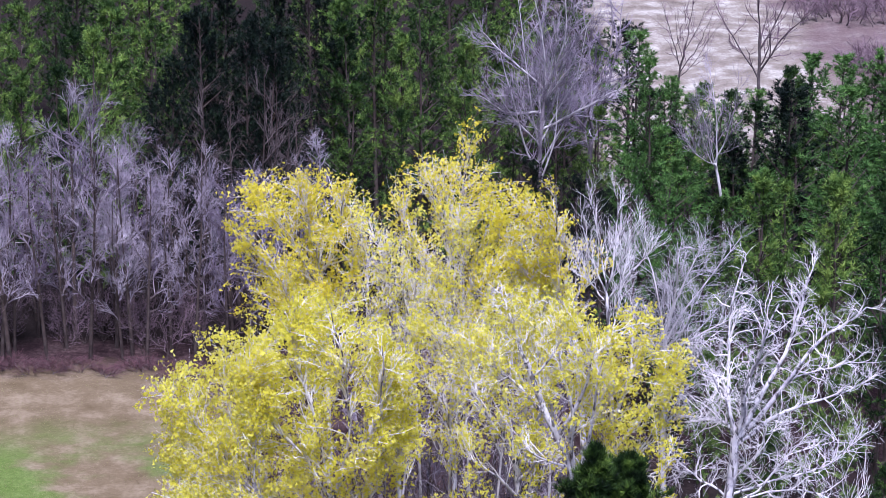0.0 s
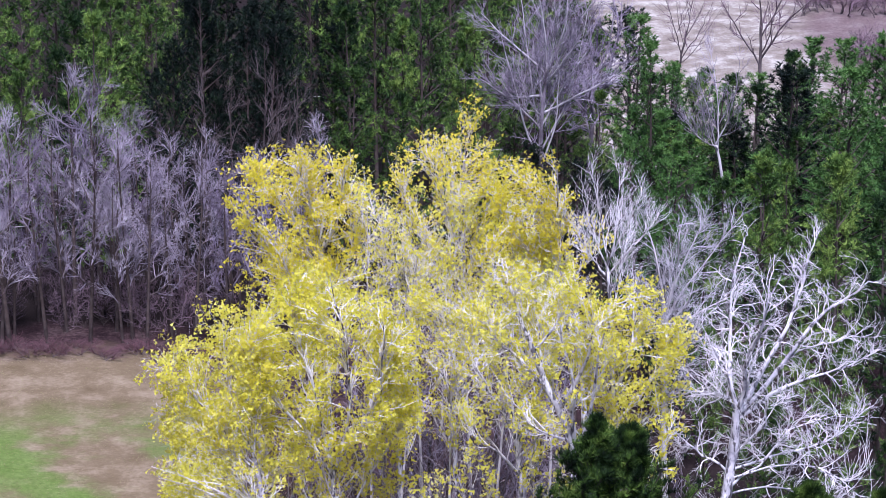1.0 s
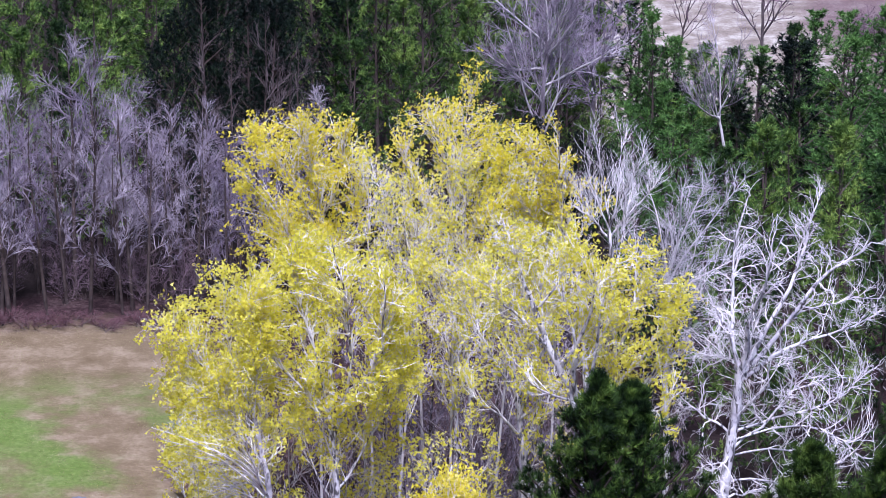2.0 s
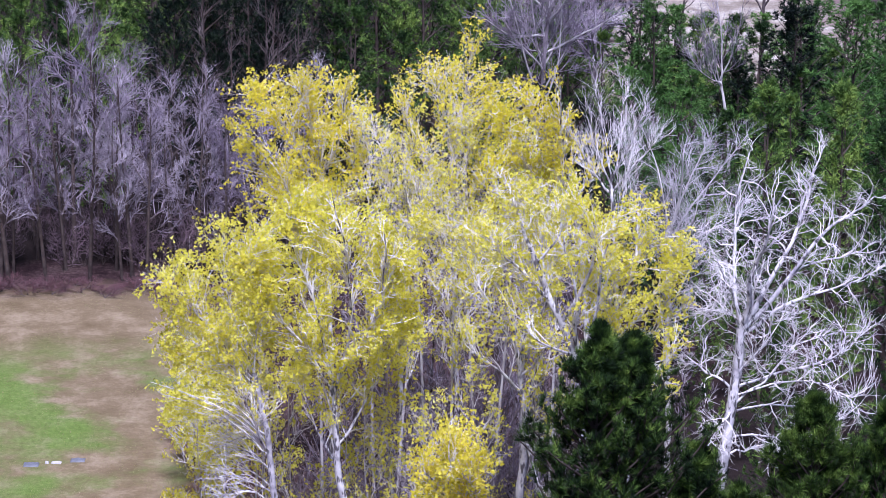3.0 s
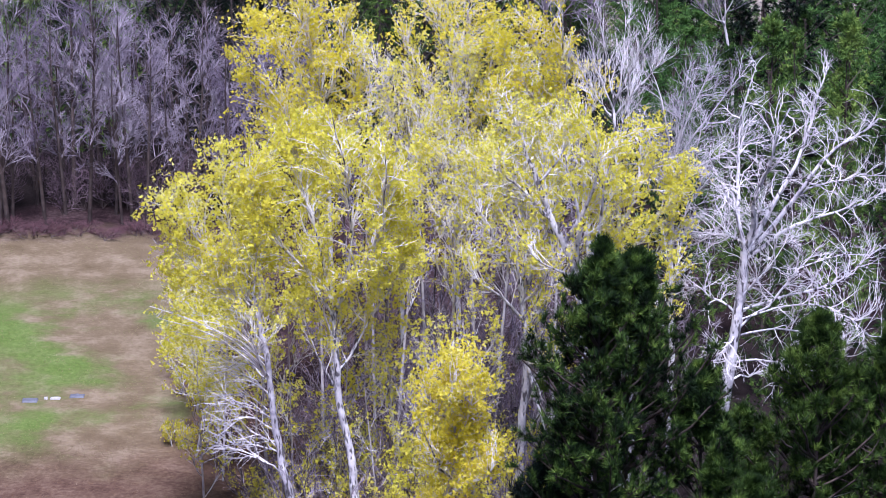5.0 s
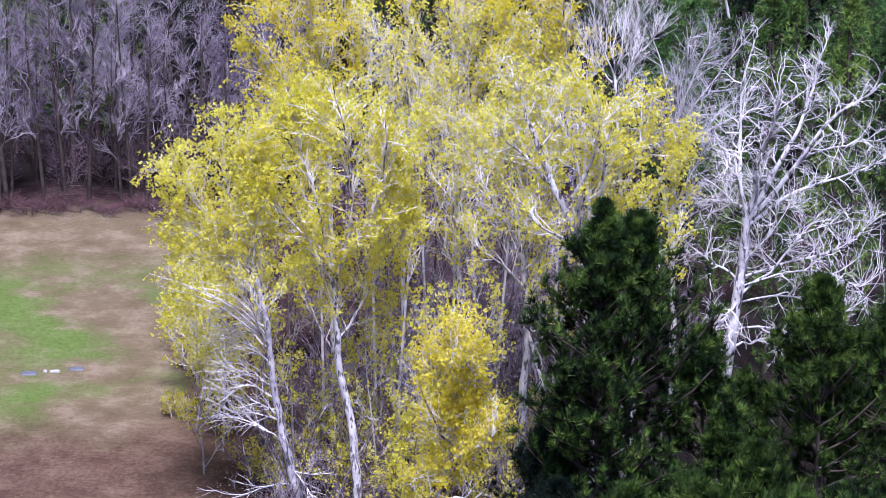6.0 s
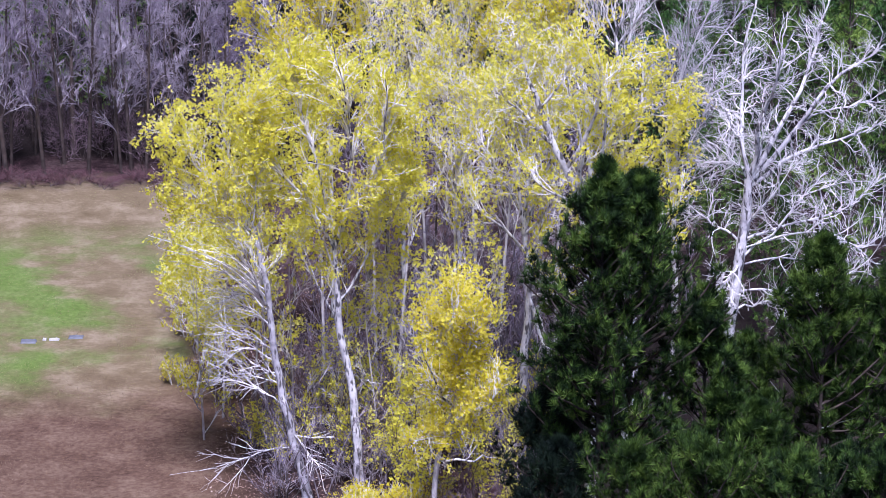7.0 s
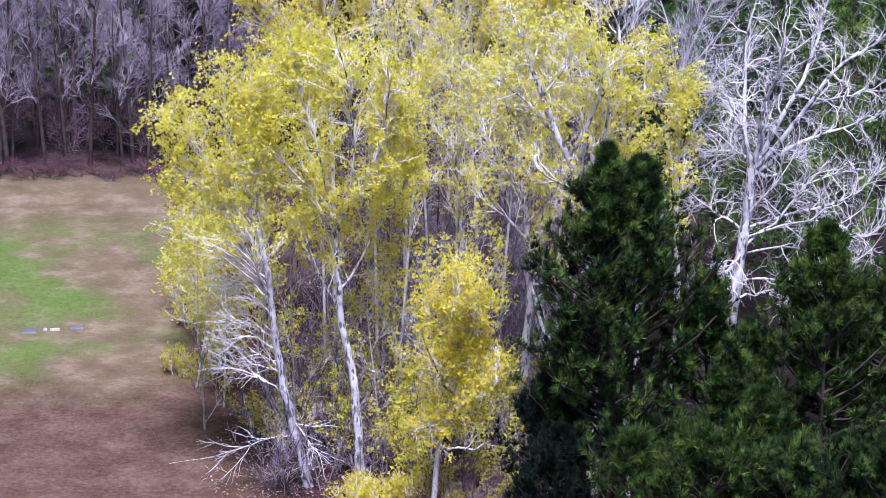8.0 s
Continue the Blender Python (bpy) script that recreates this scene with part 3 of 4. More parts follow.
grove(grown_tree("yellow_tree", (-6.4, 144.6), [(0, -0.5), (-0.8, 3.3), (-1.4, 6.5), (-1.7, 9.7), (-2.3, 12.9)], [
    [(-2.3, 12.9), (-3.2, 16.3), (-3.6, 19.6)], [(-2.2, 12.4), (-4.3, 15.2), (-6.4, 17.8)], [(-2.2, 13.1), (-2.1, 16.3), (-1.5, 19.9)],
    [(-2.3, 12.6), (-4.1, 13.9), (-5.8, 15.2)], [(-1.9, 10.5), (-3.6, 12.9), (-5.3, 13.9)],
    [(-1.2, 2.4), (-2.7, 2.3), (-4.6, 1.8), (-6.6, 1.6)], [(-1.4, 6), (-3, 5.4), (-5.1, 4.2)], [(-1.4, 7), (-3.2, 8.1), (-5.2, 8.4)],
    [(-1.5, 8.1), (-3.4, 9.2), (-5, 10.5)], [(-1.7, 9.4), (-3.1, 10.8), (-4.9, 11.3)], [(-0.8, 3.3), (0.3, 1.9), (1.6, 1.6)],
    [(-1.3, 5.4), (-2.7, 6), (-5.1, 5.4)]] + [
    [(-1.0 - 0.09 * z, z), (-2.1 - 0.07 * z, z + 0.85), (-3.4 - 0.05 * z, z + 1.0 - 0.35 * (k % 3)), (-4.2 - 0.05 * z - 0.3 * (k % 2), z + 0.7 - 0.5 * (k % 3))] for k, z in enumerate((4.4, 5.6, 6.5, 7.3, 8.2, 8.9, 9.9, 10.8))],
    12, 0.22, (MOTTLED_BARK, WHITE_BARK, PALE_TWIG), YELLOW_LEAF, 13500, crowns=((-4.0, 16.6, 3.1, 3.3, 80), (-5.2, 13.6, 1.8, 2.4, 22)), extra=3, extra_len=(4.5, 6.5), branches=10, bare=tuple(range(5, 20)), up=0.02, limb_girth=0.17, depth=1.6, leaf_from=12.0, branch_len=(1.4, 3.0), wobble=0.15, fan=(12, 36), stout=0.6, twigs=5),
    "leaning white tree with bare lower branches and yellow leaves above")
grove(grown_tree("yellow_tree", (-5.8, 162.0), [(0, 3.7), (-0.1, 12.1), (-0.3, 17.1)], [
    [(-0.3, 17.1), (-0.8, 20), (-1.5, 22.3)], [(-0.2, 16.5), (-1.5, 18.9), (-3.2, 20.9)], [(-0.2, 17.4), (0.5, 20), (0.8, 22.3)],
    [(-0.2, 13.4), (-1.8, 15.7), (-3.9, 17.4)], [(-0.2, 14.0), (1, 16.9), (1.6, 19.6)], [(-0.2, 12.4), (-1.2, 14.7), (-2.2, 17.4)]],
    13, 0.16, WHITE, GOLD_LEAF, 18500, crowns=((-1.5, 19.2, 3.5, 3.9, 120), (-1.6, 16.4, 2.9, 1.8, 40)), extra=5, extra_len=(3.0, 4.0), branches=4, branch_len=(1.3, 2.6), leaf_from=13.5, up=0.2, fan=(18, 55)), YL)
grove(grown_tree("yellow_tree", (0.6, 164.0), [(0, 4.2), (-0.1, 11.5), (-0.3, 16.6)], [
    [(-0.3, 16.6), (-0.7, 19.8), (-1.7, 23)], [(-0.3, 16.6), (0.1, 19.8), (0.7, 22.7)], [(-0.2, 14.2), (-1.5, 17.2), (-2.8, 20.7)],
    [(-0.2, 12.4), (1, 15.8), (1.8, 20.3)], [(-0.2, 11.6), (-2.1, 14.7), (-2.9, 18.1)], [(-0.1, 10.8), (1.9, 14.0), (3.6, 18.0)]],
    14, 0.15, WHITE, GOLD_LEAF, 11500, crowns=((-0.2, 19.2, 3.2, 5.0, 100), (3.0, 18.4, 2.2, 4.0, 50)), extra=5, extra_len=(3.0, 4.5), branches=4, branch_len=(1.4, 2.8), leaf_from=13.0, up=0.26, fan=(18, 45)), YL)
grove(grown_tree("bare_white_tree", (-2.1, 163.5), [(0, -0.1), (-0.2, 5.3), (-0.1, 10.9), (-0.2, 15)], [
    [(-0.2, 15), (-0.7, 17.6), (-1.7, 20.4)], [(-0.1, 11.5), (0.4, 16.7), (0.7, 20.2)], [(-0.2, 14.1), (-1.1, 17.9), (-2.2, 19.6)]],
    15, 0.15, WHITE, YELLOW_LEAF, 2600, extra=4, branches=8, twigs=8, branch_len=(1.2, 2.4), stout=0.45, limb_girth=0.3, up=0.2, fan=(15, 45)), "slim white twin-stemmed tree with hardly any leaves")
grove(grown_tree("yellow_tree", (3.4, 150.0), [(0, 0.5), (0.2, 5.3), (0.4, 8), (0.1, 11.1)], [
    [(0.1, 11.1), (-0.5, 14.8), (-1.1, 18.3)], [(0.2, 10.8), (0.4, 15.4), (0.1, 18.3)], [(0.3, 8.9), (1.6, 10.8), (2.2, 12.7)],
    [(0.1, 11.1), (1.1, 14), (1.6, 16.7)], [(0.2, 10), (-1.2, 11.6), (-2.5, 12.7)], [(0.4, 8), (1, 5.3), (1.8, 2.5)], [(0.2, 11.9), (-1.7, 14.3), (-2.2, 16.2)]],
    16, 0.25, WHITE, YELLOW_LEAF, 9000, crowns=((-0.3, 16.6, 3.5, 3.9, 90),), extra=5, fine=2, stout=0.5, bough_stout=0.6, leaf_from=8.5, branches=5, bare=(5,), branch_len=(1.3, 2.6)), "white forked tree with thin yellow spring leaves")
grove(grown_tree("yellow_tree", (6.3, 141.0), [(0, 8.3), (-0.3, 12.9), (-0.6, 15), (-1.7, 17.6), (-2.6, 20)], [
    [(-2.6, 20), (-3.1, 22), (-3.5, 23)], [(-0.6, 15), (-0.6, 18), (-1.1, 21)], [(-1.7, 17.6), (-2.9, 19), (-4.3, 20.3)],
    [(-0.3, 14), (0.5, 17.5), (0.8, 20.5)], [(-1.2, 16.7), (-0.1, 19), (0.1, 21.3)]],
    17, 0.24, WHITE, YELLOW_LEAF, 6500, crowns=((-1.7, 20.6, 2.7, 3.2, 80),), stout=0.5, bough_stout=0.6, extra=3, extra_len=(3.0, 4.0), branches=5, limb_girth=0.5, branch_len=(1.3, 2.5)), "leaning white tree with scattered yellow leaves behind a pine")
grove(grown_tree("yellow_tree", (8.2, 143.0), [(0, 7.6), (-0.2, 12.9), (-0.6, 17)], [
    [(-0.6, 17), (-1.1, 19.5), (-1.7, 21.3)], [(-0.5, 16.5), (0.3, 19), (0.5, 21.5)], [(-0.4, 15.2), (1.3, 17.5), (2.4, 19)],
    [(-0.3, 13.9), (1.4, 15.4), (2.5, 16)], [(-0.4, 15.4), (-1.7, 18), (-2.7, 20)], [(-0.2, 13.4), (1.1, 14.2), (1.9, 13.6)]],
    18, 0.20, WHITE, YELLOW_LEAF, 10500, stout=0.6, bough_stout=0.65, crowns=((0.5, 17.8, 2.8, 4.0, 100),), extra=3, extra_len=(2.5, 3.5), branches=4, branch_len=(1.2, 2.3), leaf_from=11.5), YL)
grove(grown_tree("yellow_tree", (7.0, 155.0), [(0, 7.9), (-0.4, 14.8), (-1.1, 19.7)], [
    [(-1.1, 19.7), (-2.5, 21), (-3.4, 23.2)], [(-1.1, 19.3), (-1.8, 21.8), (-2.1, 24.2)], [(-0.5, 16.2), (-2.7, 17.6), (-4.9, 19)],
    [(-0.8, 17.9), (-3, 19.3), (-4.6, 21.8)], [(-0.5, 16.8), (-1.4, 18.8), (-1.3, 22.6)]],
    19, 0.20, WHITE, GOLD_LEAF, 8000, crowns=((-3.0, 21.0, 2.1, 3.0, 60),), extra=2, extra_len=(2.5, 3.5), branches=4, branch_len=(1.2, 2.4), leaf_from=15.0, up=0.26, fan=(18, 45)), YL)
grove(grown_tree("small_yellow_tree", (-0.7, 139.0), [(0, 1.5), (0.4, 4.8), (1.2, 7.6), (0.9, 9.2)], [
    [(0.9, 9.2), (0.5, 11), (0.2, 12.4)], [(1.1, 7.6), (1.8, 9.9), (2, 11.5)], [(0.8, 6.3), (0.0, 7.9), (-0.4, 9.9)],
    [(0.7, 5.5), (1.9, 6.7), (2.7, 7.6)], [(0.4, 4.8), (-0.5, 5.3), (-0.9, 5.8)], [(0.3, 4), (2, 4.5), (3.1, 5.3)]],
    20, 0.15, PALE, GOLD_LEAF, 15000, crowns=((1.3, 10.2, 1.6, 2.7, 60), (1.9, 7.6, 1.2, 1.5, 26), (0.5, 7.4, 0.9, 1.4, 20), (1.0, 5.0, 1.4, 1.3, 22)), bough_stout=0.45, bare=(5,), extra=2, extra_len=(2.0, 3.0), branches=4, branch_len=(0.8, 1.8), twig_len=(0.5, 1.2), sway=0.12, stout=0.4), "small crooked tree with bright golden spring leaves")

# slim pale trees that fill the grove
infill = ((0.2, 154.0, 18.5, 1500), (2.2, 157.0, 19.5, 1600), (-2.6, 155.0, 17.5, 2400), (-8.6, 151.5, 17.5, 5000), (-9.6, 158.0, 13.0, 2200),
          (-6.0, 155.0, 18.0, 4500), (-11.0, 155.0, 10.5, 2600), (5.2, 158.0, 19.5, 2000), (-11.7, 152.0, 9.0, 1800), (-12.0, 160.0, 8.0, 1800),
          (-0.9, 160.0, 20.0, 1300), (1.6, 161.0, 21.0, 1500), (-3.6, 160.0, 21.0, 1300), (3.8, 160.0, 21.0, 1800), (-12.6, 158.0, 6.5, 1800), (-13.0, 165.0, 6.0, 2200), (-12.9, 171.0, 5.0, 1600), (-2.2, 149.0, 13.0, 2200), (-5.2, 148.5, 12.0, 1100), (-3.1, 147.5, 11.0, 800), (-7.2, 149.0, 12.0, 1000), (-0.9, 147.0, 10.5, 700), (1.3, 148.4, 11.5, 900))
for k, (x, y, h, n) in enumerate(infill):
    grove(bare_tree("slim_pale_tree", 200 + k, h, 0.10 if h > 14 else 0.06, (PALE_BARK, WHITE_BARK, PALE_TWIG), 16 if h > 14 else 11, 8, 7 if h > 14 else 6, 1 if h > 14 else 0, 0.45 if h > 14 else 0.04, (3.0, 4.8), 0.16, (x, y), 0.5, YELLOW_LEAF, n),
          "slim pale tree with a thin veil of yellow leaves")

# ---- bare white trees beside the grove ----
tagged(grown_tree("bare_white_tree", (8.3, 151.0), [(0, 7.6), (-0.3, 15.5), (-0.6, 20)], [
    [(-0.6, 20), (-0.9, 22.3), (-1.2, 25.2)], [(-0.6, 20), (-1.3, 21.8), (-2, 23.9)], [(-0.5, 20.1), (-0.1, 22.6), (-0.2, 25.1)],
    [(-0.5, 20.3), (0.4, 22.6), (1, 24.4)], [(-0.6, 19.6), (-1.5, 20.9), (-2.3, 22)], [(-0.4, 19.6), (0.8, 21.5), (1.7, 22.8)]],
    21, 0.14, WHITE, extra=3, branches=8, branch_len=(1.0, 2.0), depth=1.2, stout=0.36, limb_girth=0.34, fan=(15, 40), up=0.2), "bare white tree with upright vase-shaped limbs", "tree", "bare white trees")
tagged(grown_tree("bare_white_tree", (11.1, 158.0), [(0, 5.1), (-0.1, 11.6), (-0.1, 15.4)], [
    [(-0.1, 15.4), (0.1, 18), (-0.2, 20.8)], [(-0.1, 15.1), (1.5, 17.4), (3.7, 19.9)], [(-0.1, 15.4), (-0.7, 18), (-1.6, 20.2)],
    [(0, 14.5), (2.4, 16.2), (4.3, 16.8)], [(-0.1, 15.7), (0.9, 18.5), (1.7, 20.5)], [(-0.1, 13.9), (-1.2, 16), (-2.3, 17.7)]],
    22, 0.18, (PALE_BARK, PALE_BARK, ASH_TWIG), extra=6, branches=13, twigs=8, fine=3, branch_len=(1.4, 3.0), stout=0.36, limb_girth=0.32, fan=(25, 70), up=0.05), "bare pale grey tree with a haze of fine twigs", "tree", "bare white trees")
tagged(grown_tree("bare_white_sycamore", (12.1, 145.0), [(0, 3), (0.6, 8.0), (1.1, 12.1), (1.3, 15.0)], [
    [(1.2, 15.2), (0.9, 17.4), (1.0, 19.0), (1.3, 21.3), (1.9, 23.2)], [(1.3, 15.0), (2.0, 17.4), (2.5, 19.0), (2.8, 20.1), (3.4, 22.4)],
    [(1.3, 14.9), (2.6, 16.9), (3.9, 18.9), (4.6, 20.9), (5.3, 23.4)], [(1.3, 14.6), (2.7, 15.8), (4.1, 16.4), (6.0, 16.9), (7.3, 17.4)],
    [(1.3, 14.8), (3.0, 17.0), (4.3, 18.9), (5.8, 20.1), (7.2, 21.0)], [(1.0, 11.2), (2.3, 12.4), (3.1, 13.8), (4.0, 14.9), (6.1, 15.3)],
    [(1.2, 12.7), (2.6, 14.3), (3.0, 15.4), (4.5, 16.0)], [(1.1, 12.2), (3.8, 12.7), (5.8, 13.3), (7.7, 14.4)],
    [(1.1, 11.7), (2.8, 12.3), (4.5, 12.9), (6.2, 12.3), (7.6, 10.7)], [(1.2, 14.9), (0.3, 15.5), (-0.6, 14.7)],
    [(1.2, 15.1), (0.4, 17.4), (0.0, 18.6), (-0.8, 20.6)], [(1.1, 12.0), (-0.2, 12.6), (-1.4, 12.9)], [(0.9, 11.2), (0.2, 10.9), (-0.6, 10.0)],
    [(0.9, 10.9), (2.8, 11.2), (5.0, 10.6), (6.8, 10.3)], [(0.8, 9.6), (2.6, 9.8), (4.2, 9.3), (6.2, 9.4)], [(0.7, 8.8), (2.2, 8.9), (3.8, 8.1)], [(1.3, 14.8), (3.6, 17.8), (5.6, 18.6), (7.3, 18.9)]],
    23, 0.36, WHITE, extra=2, extra_len=(2.5, 4.0), branches=14, twigs=6, fine=2, branch_len=(0.8, 2.4), fan=(30, 85), up=0.0, depth=2.6, limb_girth=0.34, twig_len=(0.5, 1.3), wobble=0.34, sway=0.11, span=(0.25, 1.0), stout=0.46, bough_stout=0.42,
    slight=(5, 6, 7, 8, 9, 10, 11, 12, 13, 14, 15, 16), crowns=((3.4, 18.6, 4.1, 5.0, 80), (5.6, 13.6, 2.4, 2.6, 40), (-0.2, 15.4, 1.2, 3.4, 24))),
    "large bare sycamore with a stout white trunk and spreading limbs", "tree", "bare white trees")

# ---- dark pines in front ----
for k, (x, y, h, r, n) in enumerate(((6.5, 131.5, 19.9, 3.7, 124), (7.9, 132.5, 19.1, 4.9, 140), (10.6, 133.0, 13.8, 3.3, 74), (15.6, 134.0, 15.7, 3.9, 96),
                                     (18.8, 136.0, 14.6, 3.4, 64), (10.4, 126.5, 9.2, 3.8, 60), (14.2, 127.0, 8.4, 3.6, 56), (5.4, 132.8, 12.4, 2.0, 52),
                                     (12.9, 138.0, 9.9, 3.4, 60), (7.4, 126.6, 9.0, 3.4, 56), (17.6, 128.0, 8.6, 3.0, 46), (18.4, 139.0, 11.5, 3.0, 50), (17.0, 139.0, 10.5, 3.0, 50), (12.6, 130.5, 9.5, 3.4, 50), (16.2, 125.5, 6.4, 2.6, 34), (16.2, 131.0, 7.6, 2.6, 40), (4.6, 129.0, 8.4, 2.8, 50), (3.9, 132.6, 9.4, 2.5, 54), (11.2, 130.8, 10.4, 2.6, 48), (13.4, 133.4, 8.8, 2.4, 44))):
    # needle colour carries the light: brightened, plain, or darkened for shade at lower left
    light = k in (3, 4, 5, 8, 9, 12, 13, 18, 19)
    tagged(pine_tree("pine_tree", 40 + k, h, r, BRIGHT_NEEDLE if light else SHADED_NEEDLE if k in (7, 16, 17) else NEEDLE, n, 6, 24 if k < 4 else 18, 0.16 if h > 12 else 0.06, (x, y), (0.24, 0.48), 0.016, 0.15, 4, 5 if k in (0, 3) else 2, True),
           "young pine with bright green tufted needles, brightened for sun" if light else "dark green pine with tufted needles and grey dead lower branches", "pine tree", "pines in front of the grove")

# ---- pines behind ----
far_kinds = [pine_tree("pine_tree", 60 + k, 18.0, 3.3 + 0.3 * k, (FAR_NEEDLE, FAR_NEEDLE, SHADED_NEEDLE, SOFT_NEEDLE)[k], 52 if k != 2 else 58, 5, 11, 0.08, (0, 0), (0.18, 0.36), 0.026, 0.16, 3, 3) for k in range(4)]
far_kinds += [pine_tree("pine_tree", 70 + k, 18.0, 3.8, FAR_NEEDLE, 44, 5, 12, 0.15, (0, 0), (0.22, 0.42), 0.034, 0.16, 2, 0) for k in range(2)]
PL = ("tall green pine in the dense wood", "tall green pine in the dense wood", "pine in the wood behind with needles darkened for shade", "soft fresh-green pine with feathery boughs", "tall green pine in the dense wood", "tall green pine in the dense wood")
for ob, text in zip(far_kinds, PL):
    tagged(ob, text, "pine tree", "pines of the wood behind")
# pines along the near edge of the field
FIELD_EDGE = [(16.8, 193.6, 12.6, 3), (13.0, 214.0, 17.6, 3), (14.4, 214.0, 13.5, 0), (16.0, 226.0, 11.5, 3), (18.2, 226.0, 11.0, 0), (19.6, 222.0, 9.8, 3), (24.1, 224.0, 12.0, 2), (25.8, 226.0, 12.6, 3),
              (27.0, 215.0, 14.8, 3), (28.7, 212.0, 15.9, 3), (29.5, 208.0, 16.6, 3), (24.2, 205.0, 13.6, 0), (21.6, 200.0, 13.6, 0), (13.8, 205.0, 13.5, 3), (15.3, 200.0, 13.4, 3),
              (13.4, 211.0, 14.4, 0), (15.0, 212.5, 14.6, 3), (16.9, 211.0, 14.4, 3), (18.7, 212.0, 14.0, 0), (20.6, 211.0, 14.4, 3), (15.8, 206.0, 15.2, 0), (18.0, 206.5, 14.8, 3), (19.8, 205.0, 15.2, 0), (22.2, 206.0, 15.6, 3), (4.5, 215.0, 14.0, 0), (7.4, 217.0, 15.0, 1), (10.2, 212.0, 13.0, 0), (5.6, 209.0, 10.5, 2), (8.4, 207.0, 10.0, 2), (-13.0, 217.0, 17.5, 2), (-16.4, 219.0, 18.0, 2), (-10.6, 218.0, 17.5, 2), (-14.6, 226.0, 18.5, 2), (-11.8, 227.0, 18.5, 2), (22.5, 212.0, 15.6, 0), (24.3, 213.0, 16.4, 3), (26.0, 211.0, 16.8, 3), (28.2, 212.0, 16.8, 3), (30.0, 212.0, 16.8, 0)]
spots = []
rng = np.random.default_rng(5)
for row, y in enumerate((210.0, 214.5, 220.5, 229.0, 240.0, 254.0)):
    for x in np.arange(-32 - row * 1.2, 2.5 if y < 217 else 10, 3.7 if y < 225 else 3.0):
        # one block of the wood gets needles painted dark for its shaded gap
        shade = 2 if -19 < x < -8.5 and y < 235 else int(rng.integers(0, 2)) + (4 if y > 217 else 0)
        spots.append((x + rng.normal() * 1.1, y + rng.normal() * 1.2, rng.uniform(13.5, 19.0) + 0.4 * min(row, 4), shade))
spots += [(20.9, 172.0, 19.5, 0), (17.6, 177.0, 18.5, 1), (12.9, 205.0, 19.2, 3), (10.4, 186.0, 17.0, 3), (14.0, 189.0, 15.0, 3), (24.0, 190.0, 20.0, 3), (27.0, 186.0, 19.0, 3),
          (21.6, 200.0, 18.0, 2), (22.2, 164.0, 19.5, 0), (25.0, 178.0, 19.0, 1), (19.4, 184.0, 16.0, 0), (14.5, 177.0, 14.5, 1), (27.5, 197.0, 19.5, 3), (16.6, 167.0, 14.5, 0),
          (19.8, 157.0, 14.5, 1), (23.2, 155.0, 16.0, 0), (16.2, 154.5, 12.0, 1), (26.0, 168.0, 18.0, 0), (12.0, 172.0, 14.0, 2), (9.5, 196.0, 12.0, 2), (30.0, 205.0, 17.0, 3), (24.5, 210.0, 13.0, 3), (15.5, 212.0, 12.0, 2),
          (13.6, 163.0, 13.0, 0), (18.5, 190.0, 15.0, 3), (16.0, 184.0, 15.0, 0), (22.5, 182.0, 17.0, 1), (19.5, 166.0, 15.5, 1), (14.2, 196.0, 14.0, 3), (18.0, 204.0, 13.5, 2), (24.0, 160.0, 17.0, 1), (21.0, 149.0, 12.0, 0), (7.5, 192.0, 10.5, 2), (10.5, 204.0, 10.0, 2),
          (28.5, 176.0, 18.5, 0), (12.6, 182.0, 13.5, 3), (12.4, 229.0, 15.0, 2), (10.6, 222.0, 14.5, 0), (19.0, 215.0, 11.0, 3), (22.5, 221.0, 10.5, 3), (28.5, 214.0, 14.5, 3), (32.5, 222.0, 15.0, 3), (5.6, 203.0, 9.0, 2)] + FIELD_EDGE
used = set()
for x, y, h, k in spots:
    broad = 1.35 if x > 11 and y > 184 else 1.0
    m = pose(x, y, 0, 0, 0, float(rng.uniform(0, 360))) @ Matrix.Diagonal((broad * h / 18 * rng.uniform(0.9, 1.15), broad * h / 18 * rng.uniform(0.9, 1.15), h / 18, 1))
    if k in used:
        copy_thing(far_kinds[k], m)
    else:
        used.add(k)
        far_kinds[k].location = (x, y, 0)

# ---- the bare wood along the lawn ----
bare_kinds = [bare_tree("bare_tree", 80 + k, 13.0 + (k % 3), 0.13 + 0.015 * (k % 4), (PINE_BARK, DARK_BARK if k % 2 else GREY_BARK, (LILAC_TWIG, GREY_TWIG, LILAC_TWIG)[k % 3]), 12, 8, 5, 1, 0.22, (2.6, 4.4), 0.07) for k in range(6)]
for ob in bare_kinds:
    tagged(ob, "slim leafless grey-purple tree at the wood's edge", "tree", "bare trees along the lawn")
wood = []
for row, y in enumerate((198.6, 200.8, 203.6, 207.0)):
    for x in np.arange(-33, (-11, -9, -7.5, -8)[row], 2.15 + 0.1 * row):
        wood.append((x + rng.normal() * 0.6, y + rng.normal() * 0.7, rng.uniform(0.68, 0.90)))
for x, y in ((-1.0, 168.0), (1.0, 180.0), (3.0, 184.5), (-1.5, 191.0), (5.0, 168.5), (-3.0, 167.0), (2.6, 170.0), (6.0, 174.0), (-5.0, 172.0), (-2.0, 176.0), (1.5, 173.0), (4.5, 177.0), (-3.5, 183.0), (0.5, 186.0), (4.0, 190.0), (7.5, 181.0), (-6.0, 190.0), (2.5, 196.0)):
    wood.append((x, y, rng.uniform(0.5, 0.75)))
